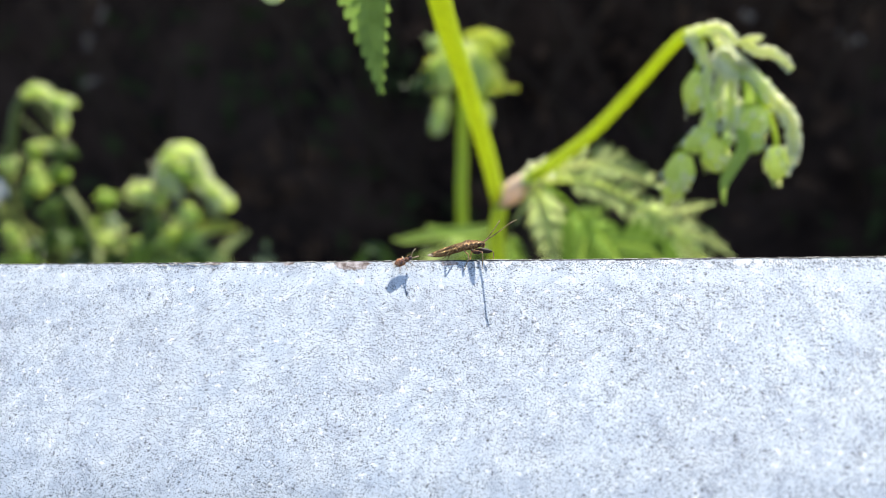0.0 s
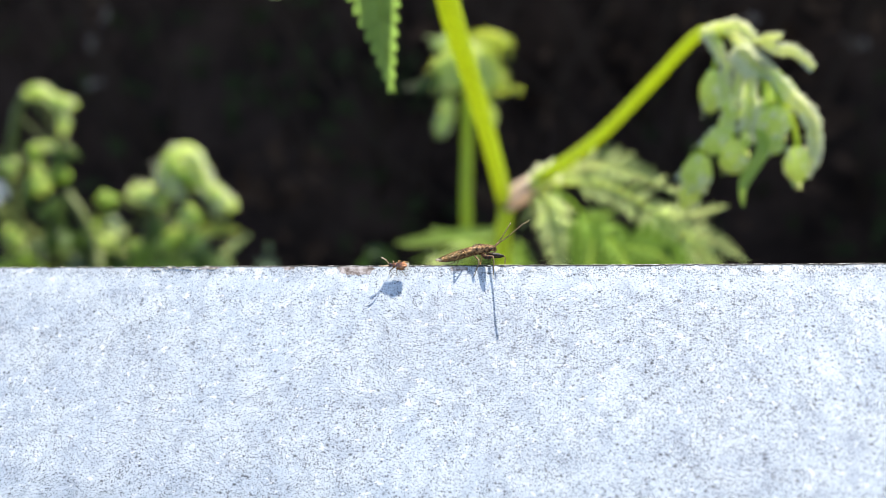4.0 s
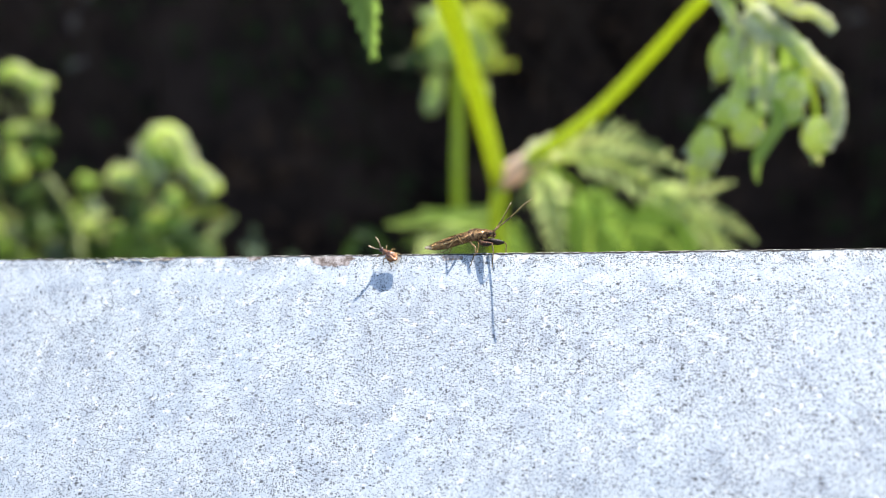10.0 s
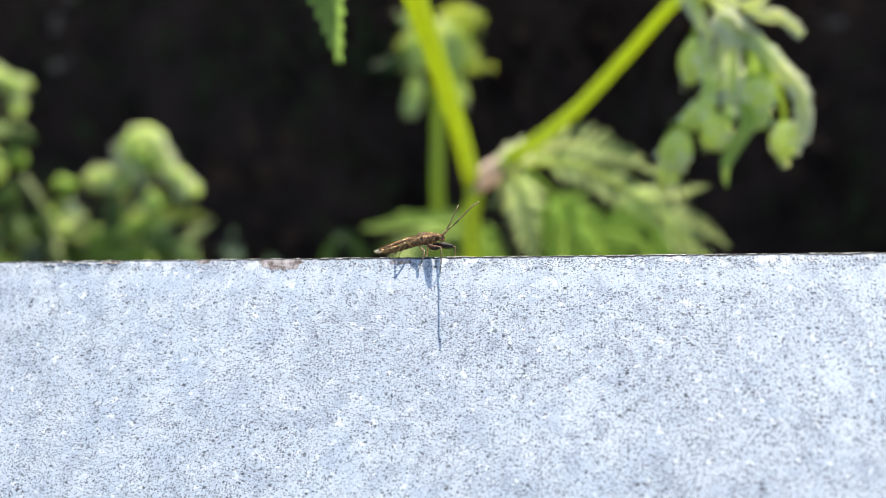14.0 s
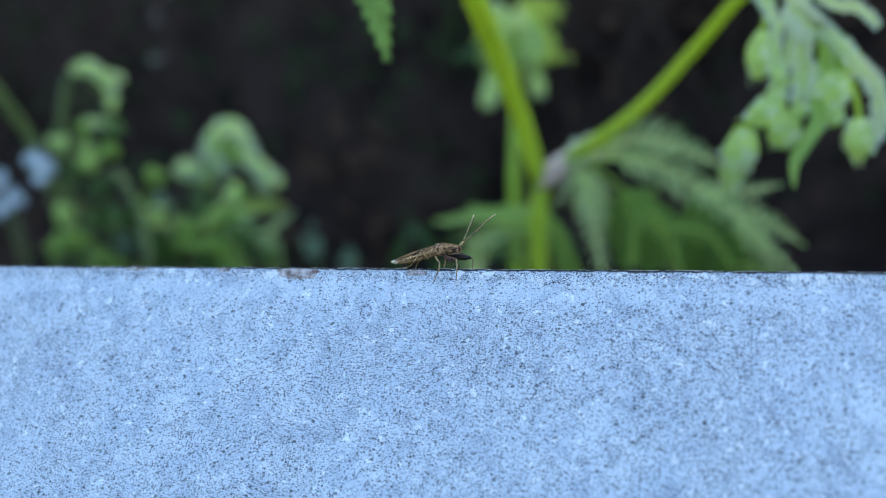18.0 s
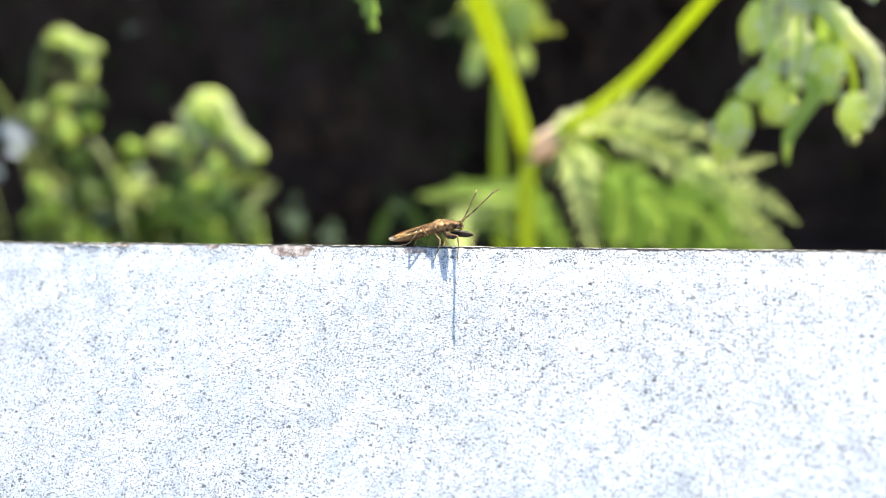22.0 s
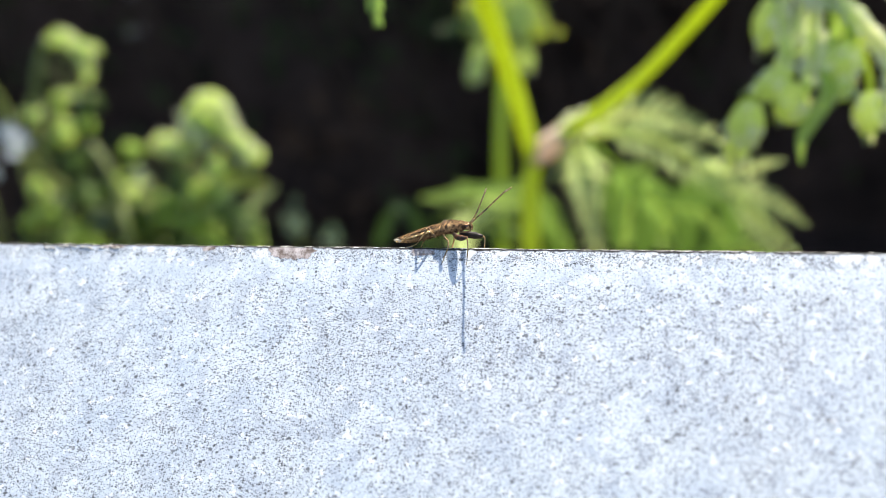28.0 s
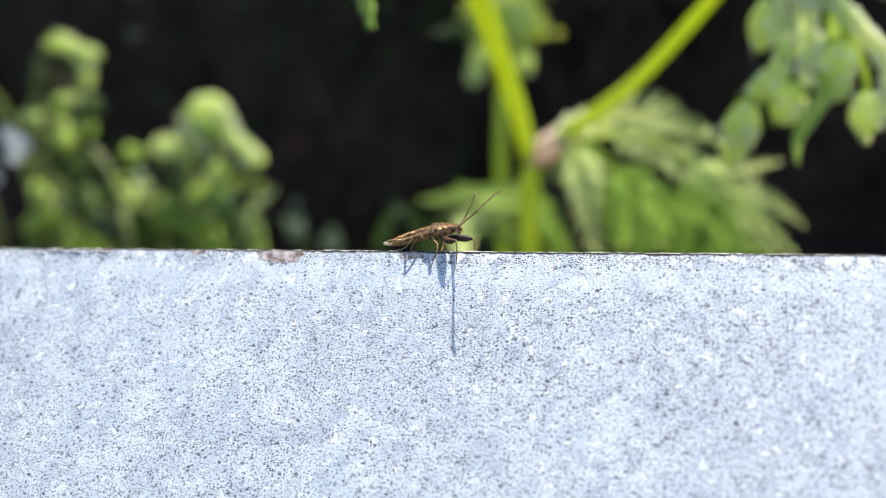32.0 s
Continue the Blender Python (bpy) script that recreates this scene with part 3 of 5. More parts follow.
# ---- galvanised steel barrier ----
def barrier():
    """A bent steel sheet: a flange sloping up to its lip, then a skirt that stands on the ground."""
    bm = bmesh.new()
    xs = [-1.6, -0.6, -0.2] + [i * 0.0005 for i in range(-200, 181)] + [0.15, 0.6, 1.6]
    inv = PLATE.inverted()
    loops = []
    for x in xs:
        near = -0.11 < x < 0.1
        n1 = noise.noise(Vector((x * 700, 0, 0))) if near else 0
        n2 = noise.noise(Vector((x * 160, 5, 0))) if near else 0
        nick = 0.00005 * n1 + 0.00005 * n2
        if near and x < -0.027:
            nick -= 0.00016 * max(0.0, noise.noise(Vector((x * 420, 9, 0))))
        prof = []
        for k in range(6):
            a = math.pi / 2 * k / 5
            prof.append(Vector((x, nick - 0.0003 + 0.0003 * math.sin(a), -0.0003 + 0.0003 * math.cos(a))))
        for k in range(4):
            a = math.pi / 2 * k / 3
            prof.append(Vector((x, nick - 0.0004 + 0.0004 * math.cos(a), -0.0016 - 0.0004 * math.sin(a))))
        fold = PLATE @ Vector((x, -0.06, 0))
        prof += [Vector((x, -0.058, -0.002)), inv @ Vector((x, fold.y + 0.002, fold.z - 0.002)), inv @ Vector((x, fold.y + 0.002, -0.03)), inv @ Vector((x, fold.y, -0.03)), inv @ fold,
                 Vector((x, -0.03, 0)), Vector((x, -0.004, 0)), Vector((x, -0.001, 0))]
        loops.append(prof)
    rings(bm, loops)
    root = thing("steel_barrier", PLATE, "galvanised steel barrier with a speckled sloping flange", "barrier", kind="structure")
    part("sheet", bm, ZINC, root)
    rng = random.Random(8)

    def chip(cx, cy, rx, ry, seed):
        b = bmesh.new()
        n = 72
        mid = b.verts.new((cx, cy, 0.00003))
        rim = []
        for k in range(n):
            a = 2 * math.pi * k / n
            w = 1 + 0.45 * noise.noise(Vector((math.cos(a) * 16, math.sin(a) * 16, seed))) * 0.5 + 0.45 * noise.noise(Vector((math.cos(a) * 1.6, math.sin(a) * 1.6, seed))) + 0.2 * noise.noise(Vector((math.cos(a) * 6, math.sin(a) * 6, seed)))
            rim.append(b.verts.new((cx + rx * w * math.cos(a), min(cy + ry * w * math.sin(a), -0.00028), 0.00002)))
        for k in range(n):
            b.faces.new((mid, rim[k], rim[(k + 1) % n]))
        part("rust_patch", b, RUST, root, "flaked patch of grey-brown rust at the lip")

    # flakes of old zinc that curl up along the lip
    for k in range(12):
        b = bmesh.new()
        x = -0.0515 + 0.00095 * k + rng.uniform(-0.0006, 0.0006)
        egg(b, [(-0.6, 0, 0.02, 0.02), (-0.4, 0.03, 0.12, 0.05), (0.1, 0.09, 0.16, 0.06), (0.5, 0.05, 0.12, 0.05), (0.65, 0, 0.02, 0.02)], 8)
        part("zinc_flake", b, FLAKE, root, "curled flake of weathered zinc", at=pose(x, -0.0004 - rng.uniform(0, 0.0003), 0.00002, 0, 0, rng.uniform(-24, 8)) @ Matrix.Diagonal((rng.uniform(0.4, 1.1), rng.uniform(0.4, 1.0), 0.8, 1)))
    chip(-0.0181, -0.0007, 0.0030, 0.00105, 1.0)
    chip(-0.0029, -0.0006, 0.0012, 0.00055, 4.0)
    chip(-0.0290, -0.0004, 0.0012, 0.00035, 6.0)
    chip(-0.0420, -0.0004, 0.0016, 0.00030, 7.5)
    return root


barrier()


# ---- plants behind the barrier ----
def cow_parsley():
    """The near plant: a forked stem, a drooping young leaf on a bent stalk, ferny leaves below."""
    rng = random.Random(11)
    base = Vector((-0.032, 0.206, 0))
    root = thing("cow_parsley", Matrix.Translation(base), "sunlit cow parsley with forked green stem and nodding young leaf", "plant", "cow parsley behind the barrier")

    def P(x, y, z):
        return Vector((x * MM, y * MM, EDGE_Z + z * MM)) - base

    b = bmesh.new()
    tube(b, curve([Vector((0, 0, -0.01)), Vector((0.002, 0.002, 0.3)), P(-31.5, 206, -90), P(-29, 207, -37)], 6), (0.0036, 0.0030), 12, 0.04)
    part("stem", b, STEM, root)
    b = bmesh.new()
    tube(b, curve([P(-29, 207, -40), P(-30.8, 192.8, -15), P(-29.8, 158.1, 12.2), P(-28.5, 131.3, 29.4), P(-27, 111.5, 44.8), P(-25, 92, 75), P(-24, 84, 110)], 6), (0.0029, 0.0031), 12, 0.04)
    part("upper_stem", b, STEM, root)
    b = bmesh.new()
    line = curve([P(-29.5, 206, -38.5), P(-25, 206, -35.2), P(-21, 205.4, -32), P(-17, 204.6, -28.8)], 5)
    tube(b, line, [0.0021 + 0.0021 * math.sin(math.pi * min(1, 0.12 + 0.8 * i / (len(line) - 1))) for i in range(len(line))], 12, 0.05)
    part("leaf_sheath", b, SHEATH, root, "swollen pinkish leaf sheath")
    b = bmesh.new()
    fleshy(b, curve([P(*p) for p in ((-18.0, 203.0, -31.0), (-15.0, 203.0, -28.0), (-13.0, 203.0, -26.0), (-10.0, 203.0, -24.0))], 5), 0.0032, 0.0028, rng, 3, 2)
    two_tone(part("sheath_lip", b, LEAF_PALE, root, "pale downy lip of the sheath"), LEAF_TIP)
    b = bmesh.new()
    tube(b, curve([P(-20, 205.2, -31.2), P(5.6, 189.5, -12.3), P(23.9, 169.6, 7.3), P(34.0, 149.0, 20.0), P(38.0, 142.0, 24.0), P(40.0, 136.0, 25.0), P(43.0, 132.0, 26.0), P(45.0, 129.0, 24.0)], 6), (0.0024, 0.0011), 12, 0.05)
    stalk = part("leaf_stalk", b, STEM, root)

    # nodding young leaf: a pale downy rib that arches over, folded arms and closed lobes that hang from it
    def arm(w, th, knobs, body, *pts):
        b = bmesh.new()
        fleshy(b, curve([P(*p) for p in pts], 5), w * MM, th * MM, rng, 3, knobs)
        two_tone(part("folded_lobe", b, body, stalk), LEAF_TIP)

    arm(1.49, 1.46, 4, LEAF_PALE, (38.0, 135.0, 24.0), (41.0, 132.0, 25.0), (45.0, 129.0, 26.0), (48.0, 127.0, 25.0), (51.0, 124.0, 22.0))
    arm(1.31, 1.20, 5, LEAF_PALE, (39.0, 134.0, 25.0), (41.0, 131.0, 22.0), (43.0, 128.0, 18.0), (45.0, 125.0, 15.0))
    arm(1.05, 1.03, 4, LEAF_PALE, (45.0, 129.0, 24.0), (47.0, 128.0, 22.0), (49.0, 126.0, 21.0), (50.0, 124.0, 19.0))
    arm(0.87, 0.77, 4, LEAF_PALE, (51.0, 124.0, 22.0), (54.0, 123.0, 23.0), (57.0, 122.0, 23.0))
    arm(1.22, 1.03, 5, LEAF_PALE, (52.0, 124.0, 22.0), (56.0, 122.0, 20.0), (60.0, 120.0, 19.0), (64.0, 118.0, 15.0))
    arm(2.62, 1.89, 7, LEAF_PALE, (46.0, 124.0, 21.0), (48.0, 123.0, 18.0), (50.0, 122.0, 16.0), (52.0, 121.0, 15.0))
    arm(1.57, 1.29, 6, LEAF_PALE, (48.0, 122.0, 17.0), (52.0, 121.0, 15.0), (56.0, 119.0, 12.0), (60.0, 117.0, 7.0), (63.0, 115.0, 3.0), (64.0, 113.0, -2.0), (64.0, 112.0, -5.0), (63.0, 111.0, -8.0))
    arm(1.31, 1.03, 5, LEAF_HEAD, (44.0, 125.0, 16.0), (43.0, 123.0, 13.0), (43.0, 121.0, 8.0), (44.0, 119.0, 4.0), (45.0, 117.0, 0.0))
    arm(1.13, 0.95, 5, LEAF_HEAD, (47.0, 124.0, 15.0), (46.0, 122.0, 10.0), (45.0, 120.0, 6.0))
    arm(1.93, 1.38, 4, LEAF_HEAD, (49.0, 123.0, 15.0), (49.0, 121.0, 9.0), (49.0, 119.0, 4.0), (48.0, 117.0, -1.0))
    arm(1.75, 1.29, 4, LEAF_HEAD, (54.0, 121.0, 9.0), (53.0, 119.0, 5.0), (52.0, 117.0, 1.0), (51.0, 115.0, -2.0))
    for pts in ([(52.0, 121.0, 16.0), (53.0, 120.0, 12.0), (53.0, 119.0, 8.0), (52.0, 118.0, 4.0)], [(54.0, 121.0, 15.0), (55.0, 120.0, 12.0), (56.0, 119.0, 8.0), (55.0, 118.0, 5.0)], [(55.0, 120.0, 13.0), (57.0, 119.0, 10.0), (57.0, 118.0, 8.0)]):
        b = bmesh.new()
        lance(b, curve([P(*p) for p in pts], 5), 2.0 * MM, Vector((0.4, -1, 0.2)), 0.8)
        part("young_blade", b, LEAF_LOW, stalk)
    for c, axis, ln, w, tips in (
        ((40.0, 124.0, 10.0), (-0.05, -0.1, -1), 12.0, 6.6, 16), ((41.0, 117.0, -2.0), (-0.8, -0.1, -0.5), 10.0, 7.2, 24), ((45.0, 115.0, -6.0), (0.2, -0.1, -1), 9.6, 8.2, 30), ((36.0, 115.0, -10.0), (-0.35, -0.1, -1), 10.5, 9.2, 34), ((34.0, 116.0, -16.0), (-0.3, 0.1, -1), 8.0, 6.8, 22),
        ((55.0, 116.0, 2.0), (-0.1, -0.1, -1), 9.5, 8.4, 28), ((55.0, 114.0, -3.0), (-0.1, -0.1, -1), 5.6, 5.0, 18), ((60.0, 112.0, -8.0), (0.05, -0.1, -1), 9.6, 7.2, 26), ((48.0, 115.0, -2.0), (0.1, -0.2, -1), 4.2, 3.6, 14), ((44.0, 119.0, 5.0), (0.1, -0.2, -1), 5.5, 4.0, 16), ((43.0, 119.0, 2.0), (-0.4, -0.2, -1), 5.0, 3.6, 14), ((42.0, 131.0, 22.0), (0.4, -0.1, -0.8), 5.5, 3.2, 14),
    ):
        b = bmesh.new()
        leaf_bud(b, P(*c), Vector(axis), ln * 0.92 * MM, w * 0.9 * MM, rng, tips)
        two_tone(part("leaf_bud", b, LEAF_HEAD, stalk), LEAF_TIP)
    for pts in (
        [(56.0, 120.0, 10.0), (59.0, 117.0, 3.0), (60.0, 114.0, -2.0), (60.0, 113.0, -4.0)], [(49.0, 121.0, 7.0), (44.0, 119.0, 1.0), (41.0, 118.0, -1.0)], [(39.0, 117.0, -4.0), (35.0, 117.0, -6.0), (34.0, 116.0, -8.0)],
        [(54.0, 119.0, 7.0), (55.0, 118.0, 4.0), (55.0, 117.0, 2.0)], [(49.0, 121.0, 7.0), (48.0, 118.0, 0.0), (46.0, 116.0, -4.0)], [(42.0, 130.0, 19.0), (41.0, 127.0, 16.0), (41.0, 126.0, 14.0)],
    ):
        b = bmesh.new()
        tube(b, curve([P(*p) for p in pts], 5), (0.0008, 0.0006), 7)
        part("ray", b, STEM, stalk)
    b = bmesh.new()
    lance(b, curve([P(*p) for p in ((51.0, 115.0, 1.0), (52.0, 113.0, -4.0), (49.0, 111.0, -9.0), (47.0, 110.0, -13.0), (47.0, 109.0, -18.0))], 7), 1.7 * MM, Vector((-0.3, -1, 0.2)), 0.5)
    part("hanging_lobe", b, LEAF_LOW, stalk)

    # ferny leaves that spread from the fork: each arm a feather of its own on a common rib
    def ferny(mat, rib, *arms):
        b = bmesh.new()
        tube(b, curve([P(*p) for p in rib], 5), (0.0007, 0.0003), 7)
        leaf = part("ferny_leaf", b, LEAF_PALE if mat is LEAF else LEAF_LOW, root)
        for left, right, pairs, up, pts in arms:
            b = bmesh.new()
            feather(b, curve([P(*p) for p in pts], 5), left * MM, right * MM, Vector(up).normalized(), rng, pairs)
            two_tone(part("pinna", b, mat, leaf), LEAF_PALE if mat is LEAF else LEAF_LOW)

    ferny(LEAF, [(-14.0, 204.0, -30.0), (6.0, 203.0, -30.0), (18.0, 202.0, -35.0), (31.0, 198.0, -44.0), (42.0, 193.0, -53.0), (55.0, 186.0, -65.0)],
          (11.8, 8.7, 11, (0.10, -1, 0.23), [(-6.0, 204.0, -25.0), (8.0, 203.0, -23.0), (19.0, 201.0, -26.0), (30.0, 198.0, -31.0)]),
          (9.9, 10.6, 15, (0.10, -1, 0.18), [(0.0, 203.0, -30.0), (14.0, 202.0, -33.0), (28.0, 199.0, -42.0), (41.0, 193.0, -51.0), (52.0, 187.0, -62.0)]),
          (6.8, 6.8, 8, (0.10, -1, 0.25), [(24.0, 200.0, -41.0), (36.0, 197.0, -41.0), (48.0, 194.0, -38.0)]),
          (7.5, 7.5, 8, (0.10, -1, 0.15), [(33.0, 197.0, -46.0), (45.0, 194.0, -49.0), (55.0, 190.0, -55.0)]),
          (6.3, 7.5, 8, (0.10, -1, 0.15), [(37.0, 195.0, -50.0), (44.0, 192.0, -57.0), (50.0, 188.0, -66.0)]),
          (5.7, 5.7, 6, (0.20, -1, 0.25), [(-12.0, 204.0, -29.0), (-3.0, 203.0, -27.0), (5.0, 202.0, -31.0)]))
    ferny(LEAF, [(-14.0, 204.0, -31.0), (-12.0, 203.0, -38.0), (-10.0, 201.0, -49.0), (-7.0, 197.0, -66.0)],
          (11.2, 11.2, 13, (0.05, -1, 0.10), [(-13.0, 203.0, -34.0), (-11.0, 202.0, -42.0), (-10.0, 200.0, -52.0), (-6.0, 195.0, -72.0)]),
          (4.2, 4.2, 6, (-0.20, -1, 0.30), [(-14.0, 203.0, -32.0), (-18.0, 201.0, -38.0), (-22.0, 199.0, -44.0)]),
          (4.2, 4.2, 6, (0.10, -1, 0.30), [(-15.0, 205.0, -29.0), (-10.0, 205.0, -26.0), (-6.0, 204.0, -25.0)]))
    # fronds behind: the shade of the gaps is painted as a darker green
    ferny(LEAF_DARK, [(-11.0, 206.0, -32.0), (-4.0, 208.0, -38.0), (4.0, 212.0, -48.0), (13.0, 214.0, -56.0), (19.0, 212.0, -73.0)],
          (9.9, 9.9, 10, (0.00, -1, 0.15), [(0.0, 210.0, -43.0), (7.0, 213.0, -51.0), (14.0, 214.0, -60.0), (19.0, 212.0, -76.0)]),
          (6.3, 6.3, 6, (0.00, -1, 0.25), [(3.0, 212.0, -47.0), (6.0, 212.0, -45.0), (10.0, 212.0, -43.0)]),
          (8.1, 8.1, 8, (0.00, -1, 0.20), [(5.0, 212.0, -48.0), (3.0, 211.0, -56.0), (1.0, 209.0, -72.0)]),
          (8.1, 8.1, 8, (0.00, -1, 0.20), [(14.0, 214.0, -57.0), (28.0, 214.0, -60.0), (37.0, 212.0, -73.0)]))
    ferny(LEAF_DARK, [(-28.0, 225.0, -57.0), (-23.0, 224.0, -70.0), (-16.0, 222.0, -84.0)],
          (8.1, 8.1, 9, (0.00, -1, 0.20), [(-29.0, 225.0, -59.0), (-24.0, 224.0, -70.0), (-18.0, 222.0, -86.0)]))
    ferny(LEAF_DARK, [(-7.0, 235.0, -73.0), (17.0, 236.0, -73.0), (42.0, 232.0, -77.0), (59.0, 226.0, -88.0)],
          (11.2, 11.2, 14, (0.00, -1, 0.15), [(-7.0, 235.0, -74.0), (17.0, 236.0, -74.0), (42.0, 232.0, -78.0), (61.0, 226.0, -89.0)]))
    # broad lobes behind the fronds, their shade painted as a darker green
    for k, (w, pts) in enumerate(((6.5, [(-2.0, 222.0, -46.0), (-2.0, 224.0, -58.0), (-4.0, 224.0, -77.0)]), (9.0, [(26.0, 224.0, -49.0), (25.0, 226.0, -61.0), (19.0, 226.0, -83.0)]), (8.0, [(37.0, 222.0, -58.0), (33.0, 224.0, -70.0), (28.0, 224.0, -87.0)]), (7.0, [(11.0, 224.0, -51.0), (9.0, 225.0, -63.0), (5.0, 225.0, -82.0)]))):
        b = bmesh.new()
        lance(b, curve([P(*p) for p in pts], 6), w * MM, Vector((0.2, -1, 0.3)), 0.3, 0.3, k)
        part("broad_lobe", b, LEAF_DIM, root)

    # leaflet that hangs down from the upper stem
    b = bmesh.new()
    tube(b, curve([P(-24.5, 88, 92), P(-32, 78, 84), P(-37, 75.5, 60)], 5), (0.0011, 0.0007), 7)
    blade(b, P(-37, 75.5, 62), Vector((0.075, 0.06, -1)), Vector((0.25, -1, 0.1)), 0.043, 0.0110, 14, 0.3)
    hanging = part("hanging_leaf", b, LEAF_DARK, root, "dark green toothed leaflet hanging from its stalk")
    b = bmesh.new()
    lance(b, curve([P(*p) for p in ((-61.0, 75.0, 49.0), (-60.0, 75.0, 45.0), (-57.0, 75.0, 42.0), (-56.0, 75.0, 41.0))], 5), 0.003, Vector((0.2, -1, 0.5)), 0.3)
    tube(b, curve([P(*(-61.0, 75.0, 49.0)), P(*(-55.0, 80.0, 59.0)), P(-24.5, 88, 92)], 5), (0.0006, 0.0009), 6)
    part("hanging_leaf", b, LEAF_PALE, root)
    return stalk, hanging, P(-14, 204.4, -26), P(-24.5, 88, 92)


def back_plant():
    rng = random.Random(21)
    base = Vector((-0.1, 0.452, 0))
    root = thing("young_cow_parsley", Matrix.Translation(base), "young cow parsley with drooping yellow-green leaf on straight stem", "plant", "cow parsley behind the barrier")

    def P(x, y, z):
        return Vector((x * MM, y * MM, EDGE_Z + z * MM)) - base

    b = bmesh.new()
    tube(b, curve([Vector((0, 0, -0.01)), Vector((0, 0, 0.3)), P(-98, 453, -133), P(-96, 466, -55), P(-93.5, 478, 10)], 6), (0.0044, 0.0032), 10, 0.04)
    part("stem", b, STEM_DULL, root)
    def droop(w, th, mat, *pts):
        b = bmesh.new()
        fleshy(b, curve([P(*p) for p in pts], 5), w * MM, th * MM, rng, 3, 1, full=0.2)
        two_tone(part("drooping_leaf", b, mat, root), mat)

    droop(6.8, 3.0, LEAF_YELLOW, (-95.0, 478.0, 9.0), (-103.0, 474.0, 2.0), (-110.0, 469.0, -4.0), (-117.0, 464.0, -10.0))
    # the tip lies in shade: a separate lobe painted in the shaded green
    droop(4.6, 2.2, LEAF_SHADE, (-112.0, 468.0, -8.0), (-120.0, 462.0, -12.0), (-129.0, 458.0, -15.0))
    droop(5.0, 2.4, LEAF, (-102.0, 484.0, 10.0), (-110.0, 482.0, 13.0), (-118.0, 480.0, 14.0))
    droop(6.0, 2.6, LEAF_YELLOW, (-92.0, 482.0, 10.0), (-82.0, 482.0, 14.0), (-73.0, 480.0, 12.0), (-66.0, 477.0, 8.0))
    droop(8.0, 3.0, LEAF_YELLOW, (-89.0, 478.0, 7.0), (-79.0, 474.0, 0.0), (-74.0, 468.0, -12.0), (-64.0, 464.0, -20.0))
    droop(9.0, 3.4, LEAF_HEAD, (-95.0, 476.0, 7.0), (-102.0, 470.0, 0.0), (-105.0, 465.0, -10.0), (-100.0, 462.0, -18.0))
    droop(8.0, 3.2, LEAF_HEAD, (-89.0, 476.0, 6.0), (-83.0, 470.0, -4.0), (-81.0, 464.0, -15.0), (-84.0, 462.0, -21.0))
    b = bmesh.new()
    leaf_bud(b, P(*(-90.0, 470.0, 6.0)), Vector((0.1, -0.3, -1)), 0.013, 0.012, rng, 20)
    two_tone(part("leaf_bud", b, LEAF_PALE, root), LEAF_TIP)
    for c, ln, w, lean in (((-107.0, 460.0, -31.0), 20, 12, -0.1), ((-110.0, 456.0, -40.0), 14, 12, -0.15), ((-79.0, 462.0, -35.0), 15, 11, 0.1)):
        b = bmesh.new()
        leaf_bud(b, P(*c), Vector((lean, -0.1, -1)), ln * MM, w * MM, rng, 20)
        two_tone(part("leaf_bud", b, LEAF_HEAD, root), LEAF_TIP)
    for pts in ([(-100.0, 470.0, 0.0), (-104.0, 465.0, -14.0), (-106.0, 461.0, -25.0)], [(-85.0, 470.0, -1.0), (-80.0, 465.0, -19.0), (-79.0, 463.0, -30.0)]):
        b = bmesh.new()
        tube(b, curve([P(*p) for p in pts], 5), (0.0018, 0.0014), 7)
        part("leaf_stalk", b, STEM_DULL, root)
    # low leaves beside the near plant; the dim ones carry shade in their colour
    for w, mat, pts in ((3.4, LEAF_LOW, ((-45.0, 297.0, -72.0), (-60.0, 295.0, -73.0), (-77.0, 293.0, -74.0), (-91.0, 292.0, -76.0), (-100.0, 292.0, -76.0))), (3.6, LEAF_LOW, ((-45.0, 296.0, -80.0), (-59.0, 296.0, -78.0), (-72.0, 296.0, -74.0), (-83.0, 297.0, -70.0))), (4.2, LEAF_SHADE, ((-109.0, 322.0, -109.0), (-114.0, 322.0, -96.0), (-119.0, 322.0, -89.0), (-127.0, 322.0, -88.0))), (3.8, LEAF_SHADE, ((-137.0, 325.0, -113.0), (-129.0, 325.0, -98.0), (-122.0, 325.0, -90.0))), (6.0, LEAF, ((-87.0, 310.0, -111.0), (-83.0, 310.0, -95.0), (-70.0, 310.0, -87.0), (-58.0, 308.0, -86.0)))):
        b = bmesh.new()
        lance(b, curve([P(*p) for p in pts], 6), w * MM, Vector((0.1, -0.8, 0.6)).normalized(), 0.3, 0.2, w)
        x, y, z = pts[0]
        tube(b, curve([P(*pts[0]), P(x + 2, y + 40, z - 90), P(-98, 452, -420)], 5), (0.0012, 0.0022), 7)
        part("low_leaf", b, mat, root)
    for mat, pts in ((LEAF_DARK, ((-41.0, 300.0, -85.0), (-56.0, 298.0, -82.0), (-73.0, 296.0, -82.0), (-91.0, 296.0, -87.0))), (LEAF_DIM, ((-49.0, 306.0, -101.0), (-66.0, 304.0, -94.0), (-84.0, 302.0, -96.0), (-104.0, 302.0, -105.0)))):
        b = bmesh.new()
        feather(b, curve([P(*p) for p in pts], 6), 9 * MM, 9 * MM, Vector((0.1, -0.8, 0.6)).normalized(), rng, 11)
        x, y, z = pts[0]
        tube(b, curve([P(*pts[0]), P(x + 2, y + 40, z - 90), P(-98, 452, -420)], 5), (0.0012, 0.0022), 7)
        two_tone(part("low_frond", b, mat, root), LEAF_LOW)


